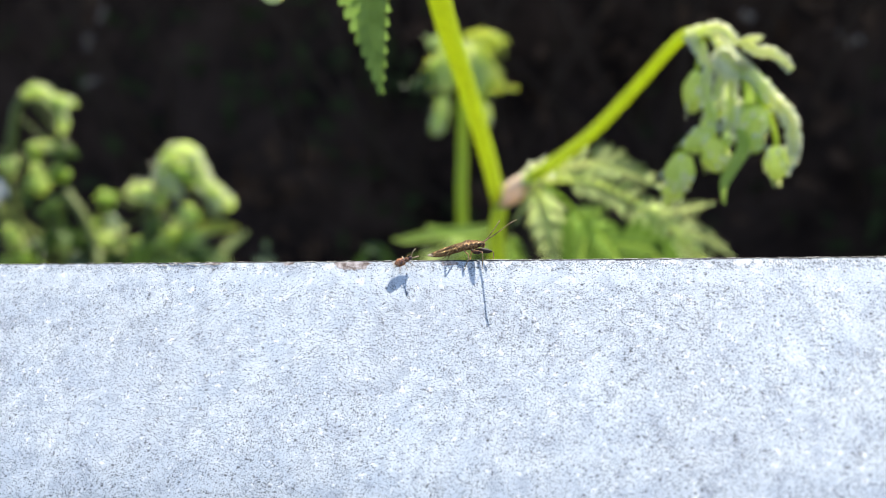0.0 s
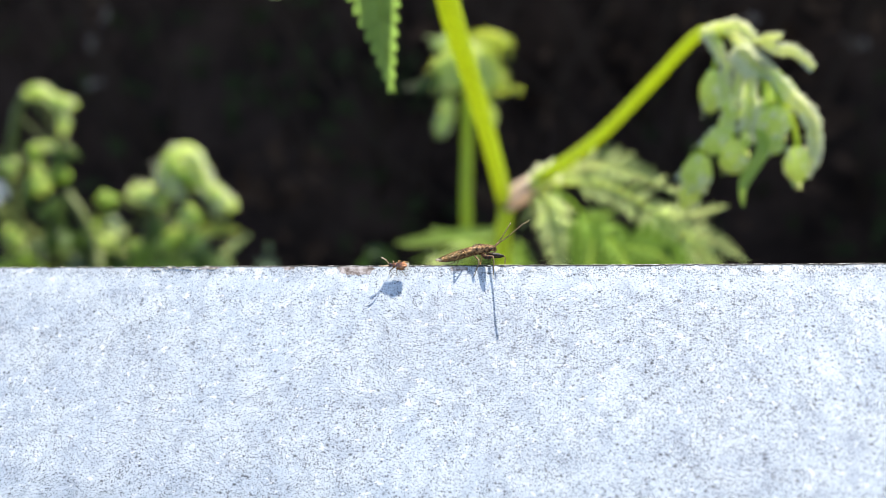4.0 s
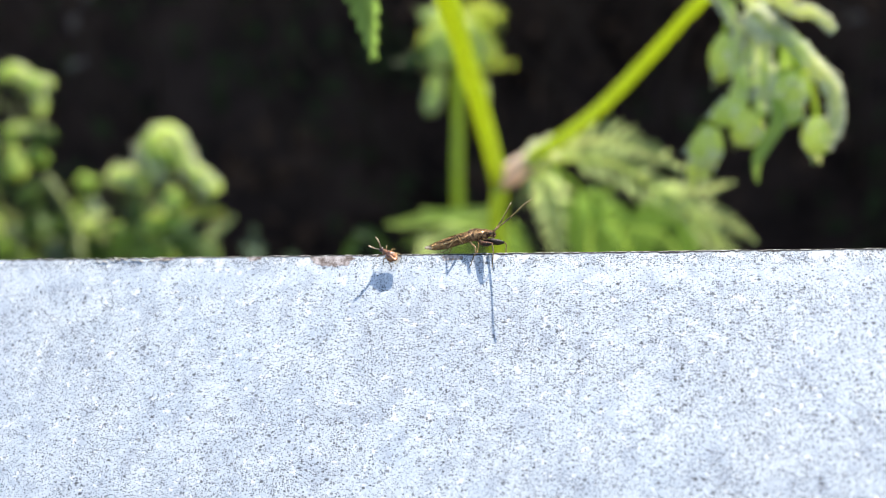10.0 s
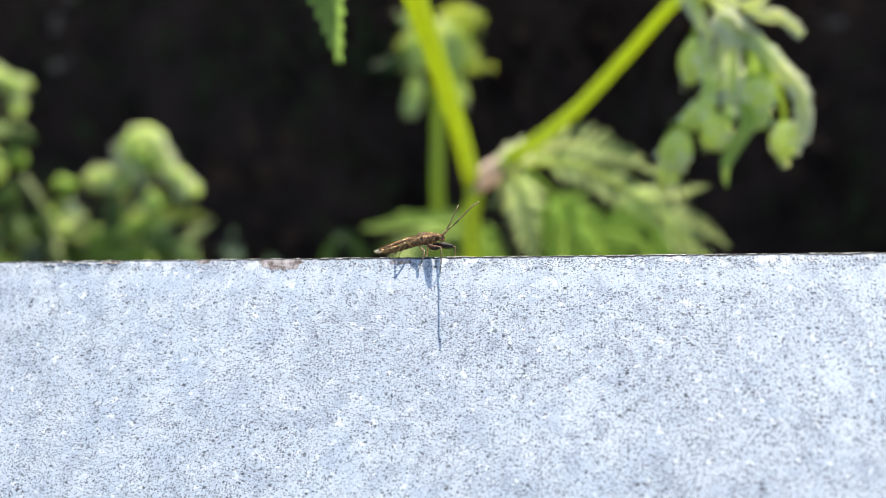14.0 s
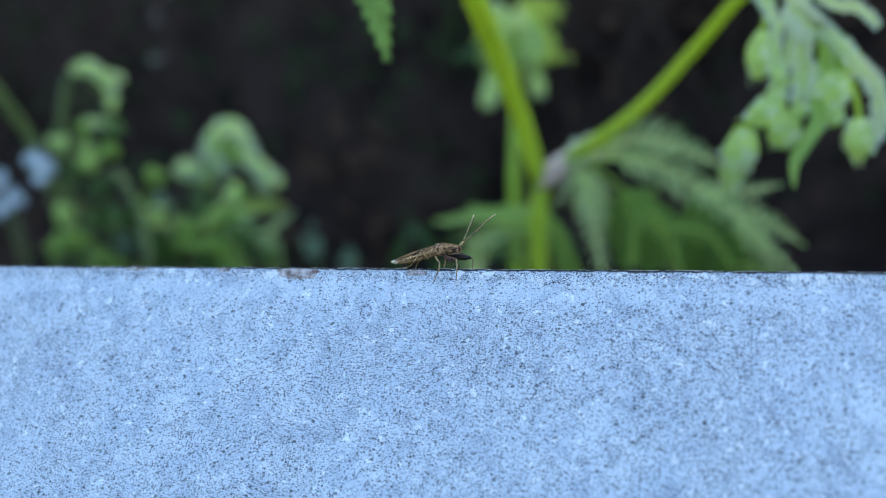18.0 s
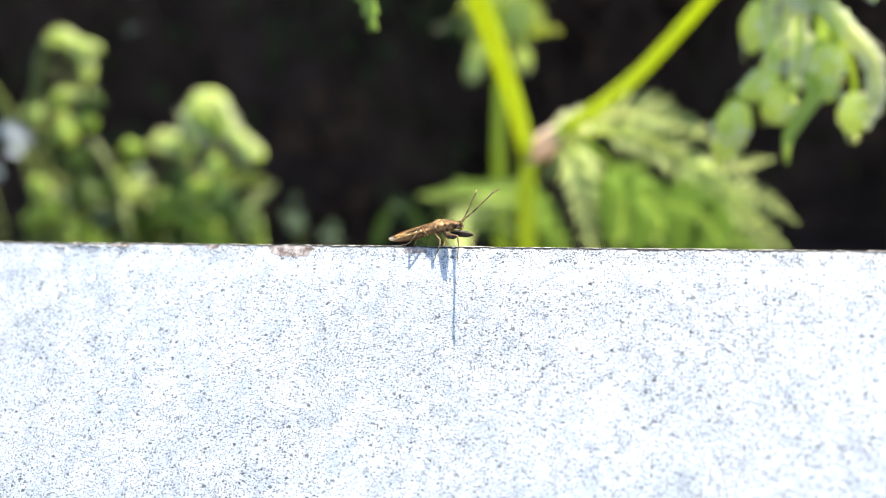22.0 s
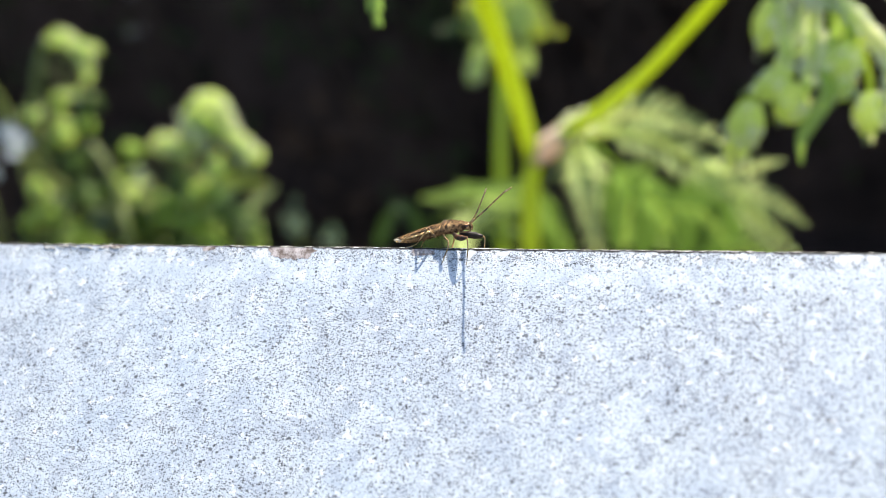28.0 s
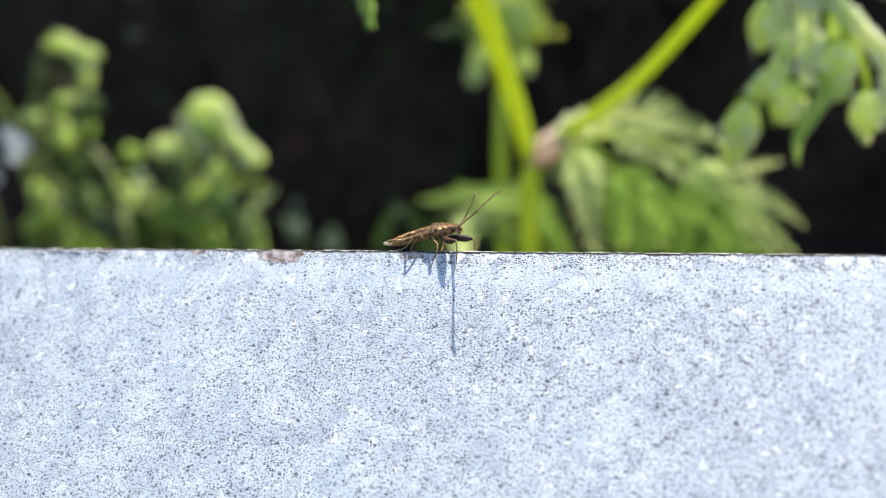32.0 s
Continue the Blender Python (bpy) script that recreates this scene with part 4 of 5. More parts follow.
def seedling(rng, bx, by, label, bend, arms, *heads):
    """A curled young plant: one bent stem and many leaf heads."""
    base = Vector((bx * MM, by * MM, 0))
    root = thing("seedling", Matrix.Translation(base), label, "plant", "cow parsley behind the barrier")

    def P(x, y, z):
        return Vector((x * MM, y * MM, EDGE_Z + z * MM)) - base

    b = bmesh.new()
    x, y, z = bend[0]
    tube(b, curve([Vector((0, 0, -0.01)), P((bx + x) / 2, y, z - 250), *[P(*p) for p in bend]], 6), (0.0044, 0.0034), 9, 0.04)
    part("stem", b, STEM_OLIVE, root)
    bushy = label.startswith("bushy")
    for (x, y, z), r, kind in heads:
        r *= 1.18
        b = bmesh.new()
        c, way = P(x, y, z), Vector((rng.gauss(0, 0.6), -0.3, -0.8)).normalized()
        if not bushy:
            for _ in range(3):
                off = Vector((rng.gauss(0, 0.5), rng.gauss(0, 0.3), rng.gauss(0, 0.45))) * (r * MM)
                leaf_bud(b, c + off, way + Vector((rng.gauss(0, 0.5), 0, rng.gauss(0, 0.4))), r * rng.uniform(1.0, 1.6) * MM, r * rng.uniform(0.8, 1.2) * MM, rng, 12)
        for _ in range(14 if bushy else 9):
            turn = (way * (0.2 if bushy else 1) + Vector((rng.gauss(0, 0.8), rng.gauss(0, 0.5), rng.gauss(0, 0.7)))).normalized()
            leaflet(b, c - turn * (r * 0.2 * MM), turn, Vector((rng.gauss(0, 0.4), -0.7, 0.8)), r * rng.uniform(1.0, 1.5) * MM, r * rng.uniform(0.25, 0.42) * MM, 4, 0.4, 0.3, rng)
        two_tone(part("leaf_head", b, (LEAF_LOW, LEAF_HEAD, LEAF_HEAD, LEAF_DIM, PALE_BUD)[kind], root), LEAF_TIP if kind == 2 else LEAF_HEAD)
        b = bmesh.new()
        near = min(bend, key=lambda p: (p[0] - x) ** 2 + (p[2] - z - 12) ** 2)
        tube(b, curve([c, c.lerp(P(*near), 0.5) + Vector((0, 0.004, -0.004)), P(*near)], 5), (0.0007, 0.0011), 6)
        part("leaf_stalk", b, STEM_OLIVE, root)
    for w, *pts in arms:
        b = bmesh.new()
        fleshy(b, curve([P(*p) for p in pts], 5), w * MM, w * 0.85 * MM, rng, 3, 2, full=0.12)
        two_tone(part("curled_arm", b, LEAF_HEAD, root), LEAF_TIP)


def left_plants():
    """Three curled young plants farther off."""
    rng = random.Random(31)
    seedling(rng, -470, 500, "curled young cow parsley with pale green leaf heads", [(-493.0, 502.0, -82.0), (-487.0, 504.0, -54.0), (-478.0, 508.0, -22.0), (-468.0, 511.0, -8.0)],
             ((4.6, (-470.0, 511.0, -10.0), (-458.0, 511.0, -4.0), (-447.0, 511.0, -8.0), (-438.0, 510.0, -17.0), (-435.0, 509.0, -29.0)), (3.8, (-443.0, 510.0, -13.0), (-431.0, 509.0, -14.0), (-419.0, 508.0, -18.0)), (3.6, (-471.0, 506.0, -51.0), (-452.0, 506.0, -49.0), (-431.0, 506.0, -53.0))),
             ((-458.0, 511.0, -7.0), 5, 1), ((-435.0, 509.0, -18.0), 6, 1), ((-435.0, 508.0, -30.0), 5, 2), ((-466.0, 505.0, -56.0), 5, 0), ((-443.0, 505.0, -55.0), 6, 3), ((-487.0, 500.0, -67.0), 7, 2), ((-465.0, 500.0, -74.0), 9, 1), ((-442.0, 500.0, -71.0), 7, 0), ((-429.0, 504.0, -55.0), 4, 3), ((-486.0, 485.0, -119.0), 9, 1), ((-473.0, 492.0, -90.0), 6, 3), ((-495.0, 480.0, -150.0), 9, 0), ((-469.0, 478.0, -159.0), 9, 3))
    seedling(rng, -330, 495, "curled young cow parsley with pale green leaf heads", [(-374.0, 470.0, -166.0), (-363.0, 480.0, -131.0), (-356.0, 490.0, -102.0), (-342.0, 494.0, -71.0)],
             ((6.2, (-343.0, 492.0, -91.0), (-342.0, 494.0, -71.0), (-331.0, 495.0, -58.0), (-317.0, 495.0, -59.0), (-311.0, 494.0, -72.0), (-309.0, 493.0, -83.0)), (6.2, (-317.0, 493.0, -77.0), (-305.0, 492.0, -86.0), (-298.0, 491.0, -95.0), (-298.0, 490.0, -103.0)), (5.4, (-375.0, 488.0, -89.0), (-362.0, 488.0, -85.0), (-352.0, 487.0, -92.0)), (5.2, (-337.0, 492.0, -71.0), (-336.0, 491.0, -82.0), (-331.0, 490.0, -93.0))),
             ((-337.0, 494.0, -64.0), 6, 1), ((-315.0, 494.0, -65.0), 6, 2), ((-324.0, 492.0, -76.0), 7, 0), ((-298.0, 489.0, -98.0), 8, 2), ((-361.0, 487.0, -88.0), 8, 2), ((-345.0, 487.0, -95.0), 6, 1), ((-326.0, 485.0, -105.0), 9, 2), ((-398.0, 490.0, -89.0), 8, 0), ((-386.0, 482.0, -113.0), 8, 4), ((-339.0, 480.0, -125.0), 9, 1), ((-323.0, 482.0, -123.0), 8, 0), ((-355.0, 484.0, -114.0), 6, 3), ((-369.0, 478.0, -126.0), 7, 1))
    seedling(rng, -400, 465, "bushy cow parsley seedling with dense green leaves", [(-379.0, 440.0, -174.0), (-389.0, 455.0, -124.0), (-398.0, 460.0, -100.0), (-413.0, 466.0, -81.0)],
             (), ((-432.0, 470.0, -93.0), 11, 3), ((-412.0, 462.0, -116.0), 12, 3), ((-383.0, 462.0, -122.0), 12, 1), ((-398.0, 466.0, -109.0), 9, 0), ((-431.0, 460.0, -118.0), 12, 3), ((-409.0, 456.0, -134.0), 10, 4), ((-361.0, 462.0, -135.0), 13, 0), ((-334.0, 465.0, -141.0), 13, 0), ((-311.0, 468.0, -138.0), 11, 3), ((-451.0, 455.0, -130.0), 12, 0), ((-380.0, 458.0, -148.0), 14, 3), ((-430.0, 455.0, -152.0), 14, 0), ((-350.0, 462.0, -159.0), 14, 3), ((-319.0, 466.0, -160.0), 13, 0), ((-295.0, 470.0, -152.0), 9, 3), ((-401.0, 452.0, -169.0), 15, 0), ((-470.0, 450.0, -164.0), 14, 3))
    # a stout stalk that leans in from the side
    base = Vector((-0.40, 0.66, 0))
    root = thing("leaning_stalk", Matrix.Translation(base), "stout olive-green plant stalk leaning in half shade", "plant")
    b = bmesh.new()
    pts = [Vector((p[0] * MM, p[1] * MM, EDGE_Z + p[2] * MM)) - base for p in ((-510.5, 519.4, -117.0), (-523.9, 510.5, -64.4), (-531.3, 497.8, -28.9), (-541.8, 484.8, 8.5), (-559.2, 469.3, 45.5))]
    tube(b, curve([Vector((0, 0, -0.01)), Vector((0.0, 0.02, 0.35)), *pts], 6), (0.0055, 0.0046), 9, 0.05)
    part("stem", b, STEM_OLIVE, root)
    # a broad leaf beside the curled one
    base = Vector((-0.30, 0.48, 0))
    root = thing("broad_leaved_weed", Matrix.Translation(base), "dark green weed with pointed leaves in half shade", "plant")
    b = bmesh.new()
    lance(b, curve([Vector(p) * MM + Vector((0, 0, EDGE_Z)) - base for p in ((-325.0, 484.0, -126.0), (-312.0, 484.0, -119.0), (-296.0, 484.0, -116.0), (-281.0, 484.0, -117.0))], 5), 0.0062, Vector((0, -0.8, 0.6)), 0.2)
    part("leaf", b, LEAF_YELLOW, root)
    for x, y, z, way in ((-330, 480, -130, (0.8, -0.3, 0.4)), (-290, 480, -150, (-0.6, -0.3, 0.7)), (-300, 482, -140, (0.7, -0.2, 0.6))):
        b = bmesh.new()
        p = Vector((x * MM, y * MM, EDGE_Z + z * MM)) - base
        leaflet(b, p, Vector(way), Vector((0, -0.7, 0.7)), 0.034, 0.008, 6, 0.15, 0.2, rng)
        tube(b, curve([Vector((0, 0, -0.01)), Vector((0.004, 0, 0.3)), p], 5), (0.002, 0.001), 6)
        part("leaf", b, LEAF, root)


def pale_flowers():
    rng = random.Random(41)
    for x, y, z, r, n in ((-453, 436, -73, 12, 12), (-476, 424, -98, 12, 12), (-488, 428, -78, 9, 8), (-252, 465, -140, 11, 12), (-226, 468, -153, 10, 10)):
        base = Vector((x * MM, y * MM, 0))
        root = thing("wildflower", Matrix.Translation(base), "small pale bluish-white wildflower head on thin stem", "flower", "pale wildflowers")
        top = Vector((0, 0, EDGE_Z + z * MM))
        b = bmesh.new()
        tube(b, curve([Vector((0, 0, -0.01)), Vector((0.006, 0.004, 0.3)), top], 5), (0.0018, 0.001), 6)
        part("stem", b, STEM_OLIVE, root)
        for _ in range(n):
            b = bmesh.new()
            c = top + Vector((rng.gauss(0, 0.45), rng.gauss(0, 0.35), rng.gauss(0, 0.45))) * r * MM
            face = Vector((rng.gauss(0, 0.4), -0.8, rng.uniform(0.1, 0.9))).normalized()
            side = face.orthogonal().normalized()
            for k in range(5):
                way = side.copy()
                way.rotate(Matrix.Rotation(2 * math.pi * k / 5, 3, face))
                leaflet(b, c, way + face * 0.3, face, r * 0.42 * MM, r * 0.2 * MM, 3, 0.1, 0.1, rng)
            part("petals", b, PETAL if x < -300 else PALE_BUD, root)


nodding, hanging, nod_at, hang_at = cow_parsley()
back_plant()
left_plants()
pale_flowers()


# ---- damsel bug ----
def limb(points, radii, n=8, steps=5):
    b = bmesh.new()
    line = curve([mm(*p) for p in points], steps)
    if len(radii) == len(points):
        k = len(line) - 1
        m = len(points) - 1
        radii = [radii[min(int(i / k * m), m - 1)] * (1 - (i / k * m - min(int(i / k * m), m - 1))) + radii[min(int(i / k * m) + 1, m)] * (i / k * m - min(int(i / k * m), m - 1)) for i in range(k + 1)]
    tube(b, line, [r * MM for r in radii], n)
    return b


def damsel_bug():
    root = thing("damsel_bug", pose(0, 0, EDGE_Z), "slender bronze-brown damsel bug standing on the steel lip", "insect")
    y0 = 1.45

    def shifted(sections):
        return [(x, z, hw, hh) for x, z, hw, hh in sections]

    move = pose(-0.54 * MM, y0 * MM, -0.56 * MM)
    b = bmesh.new()
    body_shell(b, shifted([(-5.84, 0.78, 0.05, 0.04), (-5.6, 0.78, 0.28, 0.14), (-5.1, 0.82, 0.55, 0.27), (-4.2, 0.98, 0.85, 0.42), (-3.2, 1.25, 1.02, 0.54), (-2.2, 1.55, 1.05, 0.58), (-1.2, 1.82, 0.98, 0.56), (-0.3, 2.08, 0.85, 0.60), (0.3, 2.2, 0.75, 0.62)]))
    abdomen = part("abdomen", b, FLANK, root, at=move)
    # pale plates along the flank, dark gaps between
    for i in range(6):
        x = -5.45 + i * 0.72
        hw = 0.42 + 0.62 * min(1, i / 3.2)
        z = 0.80 + 0.235 * i
        b = bmesh.new()
        egg(b, [(x - 0.28, z - 0.03, 0.02, 0.02), (x - 0.22, z - 0.02, 0.09, 0.10), (x, z + 0.06, 0.11, 0.13), (x + 0.2, z + 0.14, 0.09, 0.10), (x + 0.27, z + 0.16, 0.02, 0.02)], 8)
        part("flank_plate", b, GOLD, abdomen, "pale amber plate", at=pose(0, -hw * 0.96 * MM, 0))
    b = bmesh.new()
    egg(b, [(-6.1, 0.83, 0.03, 0.03), (-5.95, 0.82, 0.22, 0.12), (-5.65, 0.84, 0.42, 0.23), (-5.25, 0.87, 0.58, 0.30), (-4.95, 0.9, 0.6, 0.22)], 14)
    part("tail_tip", b, TAIL_PLATE, abdomen, "whitish tip of the abdomen")
    part("wing_border", limb([(-5.35, -0.40, 0.99), (-4.4, -0.74, 1.22), (-3.2, -0.92, 1.56), (-2.0, -0.96, 1.90), (-1.0, -0.88, 2.18), (-0.4, -0.8, 2.32)], (0.04, 0.06, 0.07, 0.07, 0.06, 0.04)), GOLD, abdomen, "golden border of the folded wings")
    part("wing_margin", limb([(-5.7, -0.12, 1.06), (-5.0, -0.42, 1.24), (-3.8, -0.66, 1.66), (-2.4, -0.74, 2.12), (-1.0, -0.66, 2.46), (-0.1, -0.56, 2.62)], (0.03, 0.04, 0.05, 0.05, 0.05, 0.04)), DARK_LIMB, abdomen, "dark margin of the folded wings")
    b = bmesh.new()
    loops = []
    plan = [(-5.5, 0.98, 0.15, 0.1), (-5.2, 1.03, 0.5, 0.22), (-4.4, 1.2, 0.82, 0.36), (-3.2, 1.52, 0.98, 0.5), (-2.0, 1.85, 1.0, 0.56), (-1.0, 2.12, 0.92, 0.56), (-0.1, 2.35, 0.78, 0.5)]
    for (x, z, _), (hw, hh, _) in zip(curve([(p[0], p[1], 0) for p in plan], 6), curve([(p[2], p[3], 0) for p in plan], 6)):
        arc = []
        for k in range(25):
            a = radians(12 + 156 * k / 24)
            vein = 0.02 * math.cos(a * 9 + 0.6 * x) + 0.02 * noise.noise(Vector((x, hw * math.cos(a), 0)) * 4)
            arc.append(Vector((x, (hw + vein) * math.cos(a), z + (hh + vein) * math.sin(a))) * MM)
        arc += [p - Vector((0, 0, 0.05 * MM)) for p in reversed(arc)]
        loops.append(arc)
    rings(b, loops)
    part("forewings", b, WINGCASE, root, "brown folded forewings", at=move)
    b = bmesh.new()
    body_shell(b, [(-0.75, 2.3, 0.5, 0.3), (-0.55, 2.28, 0.82, 0.5), (-0.1, 2.36, 0.95, 0.66), (0.3, 2.38, 0.98, 0.76), (0.8, 2.4, 0.9, 0.8), (1.2, 2.42, 0.74, 0.74), (1.45, 2.46, 0.66, 0.64), (1.8, 2.52, 0.6, 0.6), (2.05, 2.54, 0.52, 0.54), (2.2, 2.54, 0.42, 0.45)], 28, 0.05, 3.4)
    part("thorax", b, BRONZE, root, at=move)
    grains = random.Random(5)
    for _ in range(90):
        x, a = grains.uniform(-0.2, 2.0), radians(grains.uniform(25, 155))
        k = 0.95 if x < 0.9 else 0.95 - 0.32 * (x - 0.9)
        b = bmesh.new()
        bmesh.ops.create_icosphere(b, subdivisions=1, radius=grains.uniform(0.025, 0.06) * MM)
        part("granule", b, GRANULE, root, at=move @ pose(x * MM, 0.88 * k * math.cos(a) * MM, (2.40 + 0.8 * k * math.sin(a)) * MM))
    b = bmesh.new()
    body_shell(b, [(2.1, 2.54, 0.4, 0.44), (2.25, 2.55, 0.42, 0.46), (2.55, 2.54, 0.42, 0.46), (2.8, 2.5, 0.36, 0.42), (3.0, 2.42, 0.26, 0.33), (3.12, 2.36, 0.12, 0.18)], 20, 0.03, 5.0)
    head = part("head", b, BRONZE, root, at=move)
    for s in (-1, 1):
        b = bmesh.new()
        bmesh.ops.create_icosphere(b, subdivisions=2, radius=0.17 * MM)
        part("eye", b, EYE, head, at=pose(2.5 * MM, s * 0.36 * MM, 2.62 * MM))
    part("rostrum", limb([(2.5, 1.2, 1.77), (2.3, 1.18, 1.5), (1.7, 1.2, 1.37), (1.0, 1.2, 1.3)], (0.1, 0.05)), LIMB, root)

    feelers = []
    for name, pts in (("near", [(2.45, 1.0, 2.4), (3.05, 0.92, 2.95), (4.42, 0.5, 4.1), (6.64, -0.3, 6.2), (7.48, -0.55, 6.74)]), ("far", [(2.45, 1.35, 2.4), (2.75, 1.42, 2.85), (3.19, 1.5, 3.65), (4.04, 2.0, 5.59), (4.17, 2.1, 5.95)])):
        hinge = mm(*pts[0])
        feeler = new("antenna")
        feeler.parent = root
        feeler.matrix_basis = Matrix.Translation(hinge)
        feeler.empty_display_size = 0.0005
        loc = [tuple(Vector(p) - Vector(pts[0])) for p in pts]
        for i, (r0, r1, mat) in enumerate(((0.14, 0.11, SPECKLED), (0.075, 0.10, SPECKLED), (0.075, 0.085, SPECKLED), (0.10, 0.085, GOLD))):
            part("antenna_segment", limb([loc[i], loc[i + 1]], (r0, r1), 8, 4), mat, feeler)
        b = bmesh.new()
        bmesh.ops.create_icosphere(b, subdivisions=2, radius=0.1 * MM)
        part("antenna_joint", b, DARK_LIMB, feeler, at=Matrix.Translation(mm(*loc[2])))
        feelers.append(feeler)

    def leg(femur, thick, mat, tibia, tarsus):
        ob = part("leg", limb(femur, thick), mat, root)
        part("tibia", limb(tibia, (0.095, 0.075) if -0.6 < femur[0][0] < 0 else (0.085, 0.07)), LIMB, ob)
        part("tarsus", limb(tarsus, (0.055, 0.04), 6), SPECKLED, ob)

    leg([(0.62, 0.6, 1.3), (1.1, 0.2, 1.1), (1.8, -0.3, 1.15), (2.42, -0.7, 1.36)], (0.2, 0.33, 0.31, 0.12), RED_LIMB, [(2.42, -0.7, 1.36), (2.52, -1.0, 0.43), (2.45, -1.3, -0.6)], [(2.45, -1.3, -0.6), (2.4, -1.4, -1.1), (2.36, -1.48, -1.49)])
    leg([(1.0, 1.6, 1.15), (1.9, 1.85, 0.85), (2.7, 1.95, 0.7), (3.51, 1.9, 0.66)], (0.22, 0.42, 0.40, 0.13), DARK_LIMB, [(3.51, 1.9, 0.66), (3.7, 1.85, 0.4), (3.66, 1.6, -0.45)], [(3.66, 1.6, -0.45), (3.7, 1.4, -0.8), (3.75, 1.15, -1.08)])
    leg([(-0.55, 0.6, 1.2), (-0.2, 0.1, 1.0), (0.25, -0.45, 0.85)], (0.14, 0.12, 0.09), LIMB, [(0.25, -0.45, 0.85), (0.25, -0.8, 0.2), (-0.1, -1.1, -0.6)], [(-0.1, -1.1, -0.6), (-0.28, -1.25, -1.1), (-0.43, -1.36, -1.38)])
    leg([(-0.5, 2.0, 1.2), (-0.2, 2.5, 1.1), (0.1, 2.8, 0.8)], (0.13, 0.11, 0.08), LIMB, [(0.1, 2.8, 0.8), (0.05, 2.3, -0.1), (-0.1, 1.5, -0.9)], [(-0.1, 1.5, -0.9), (-0.15, 1.3, -1.1), (-0.2, 1.1, -1.08)])
    leg([(-1.53, 0.6, 0.95), (-1.75, 0.3, 1.5), (-2.03, 0.1, 2.16)], (0.16, 0.13, 0.09), LIMB, [(-2.03, 0.1, 2.16), (-2.7, 0.1, 1.3), (-3.52, 0.2, 0.29)], [(-3.52, 0.2, 0.29), (-4.1, 0.25, 0.0), (-4.81, 0.15, -0.12)])
    leg([(-1.4, 1.8, 0.95), (-1.8, 2.2, 1.2), (-2.3, 2.4, 1.4)], (0.16, 0.13, 0.09), LIMB, [(-2.3, 2.4, 1.4), (-2.9, 2.2, 0.5), (-3.39, 1.8, -0.14)], [(-3.39, 1.8, -0.14), (-3.6, 1.5, -0.7), (-3.8, 1.2, -1.12)])
    # spines under the dark fore femur
    for k in range(5):
        x = 1.8 + 0.3 * k
        part("spine", limb([(x, 1.75, 0.5), (x + 0.04, 1.72, 0.36)], (0.03, 0.01), 5, 2), DARK_LIMB, root)
    return root, feelers


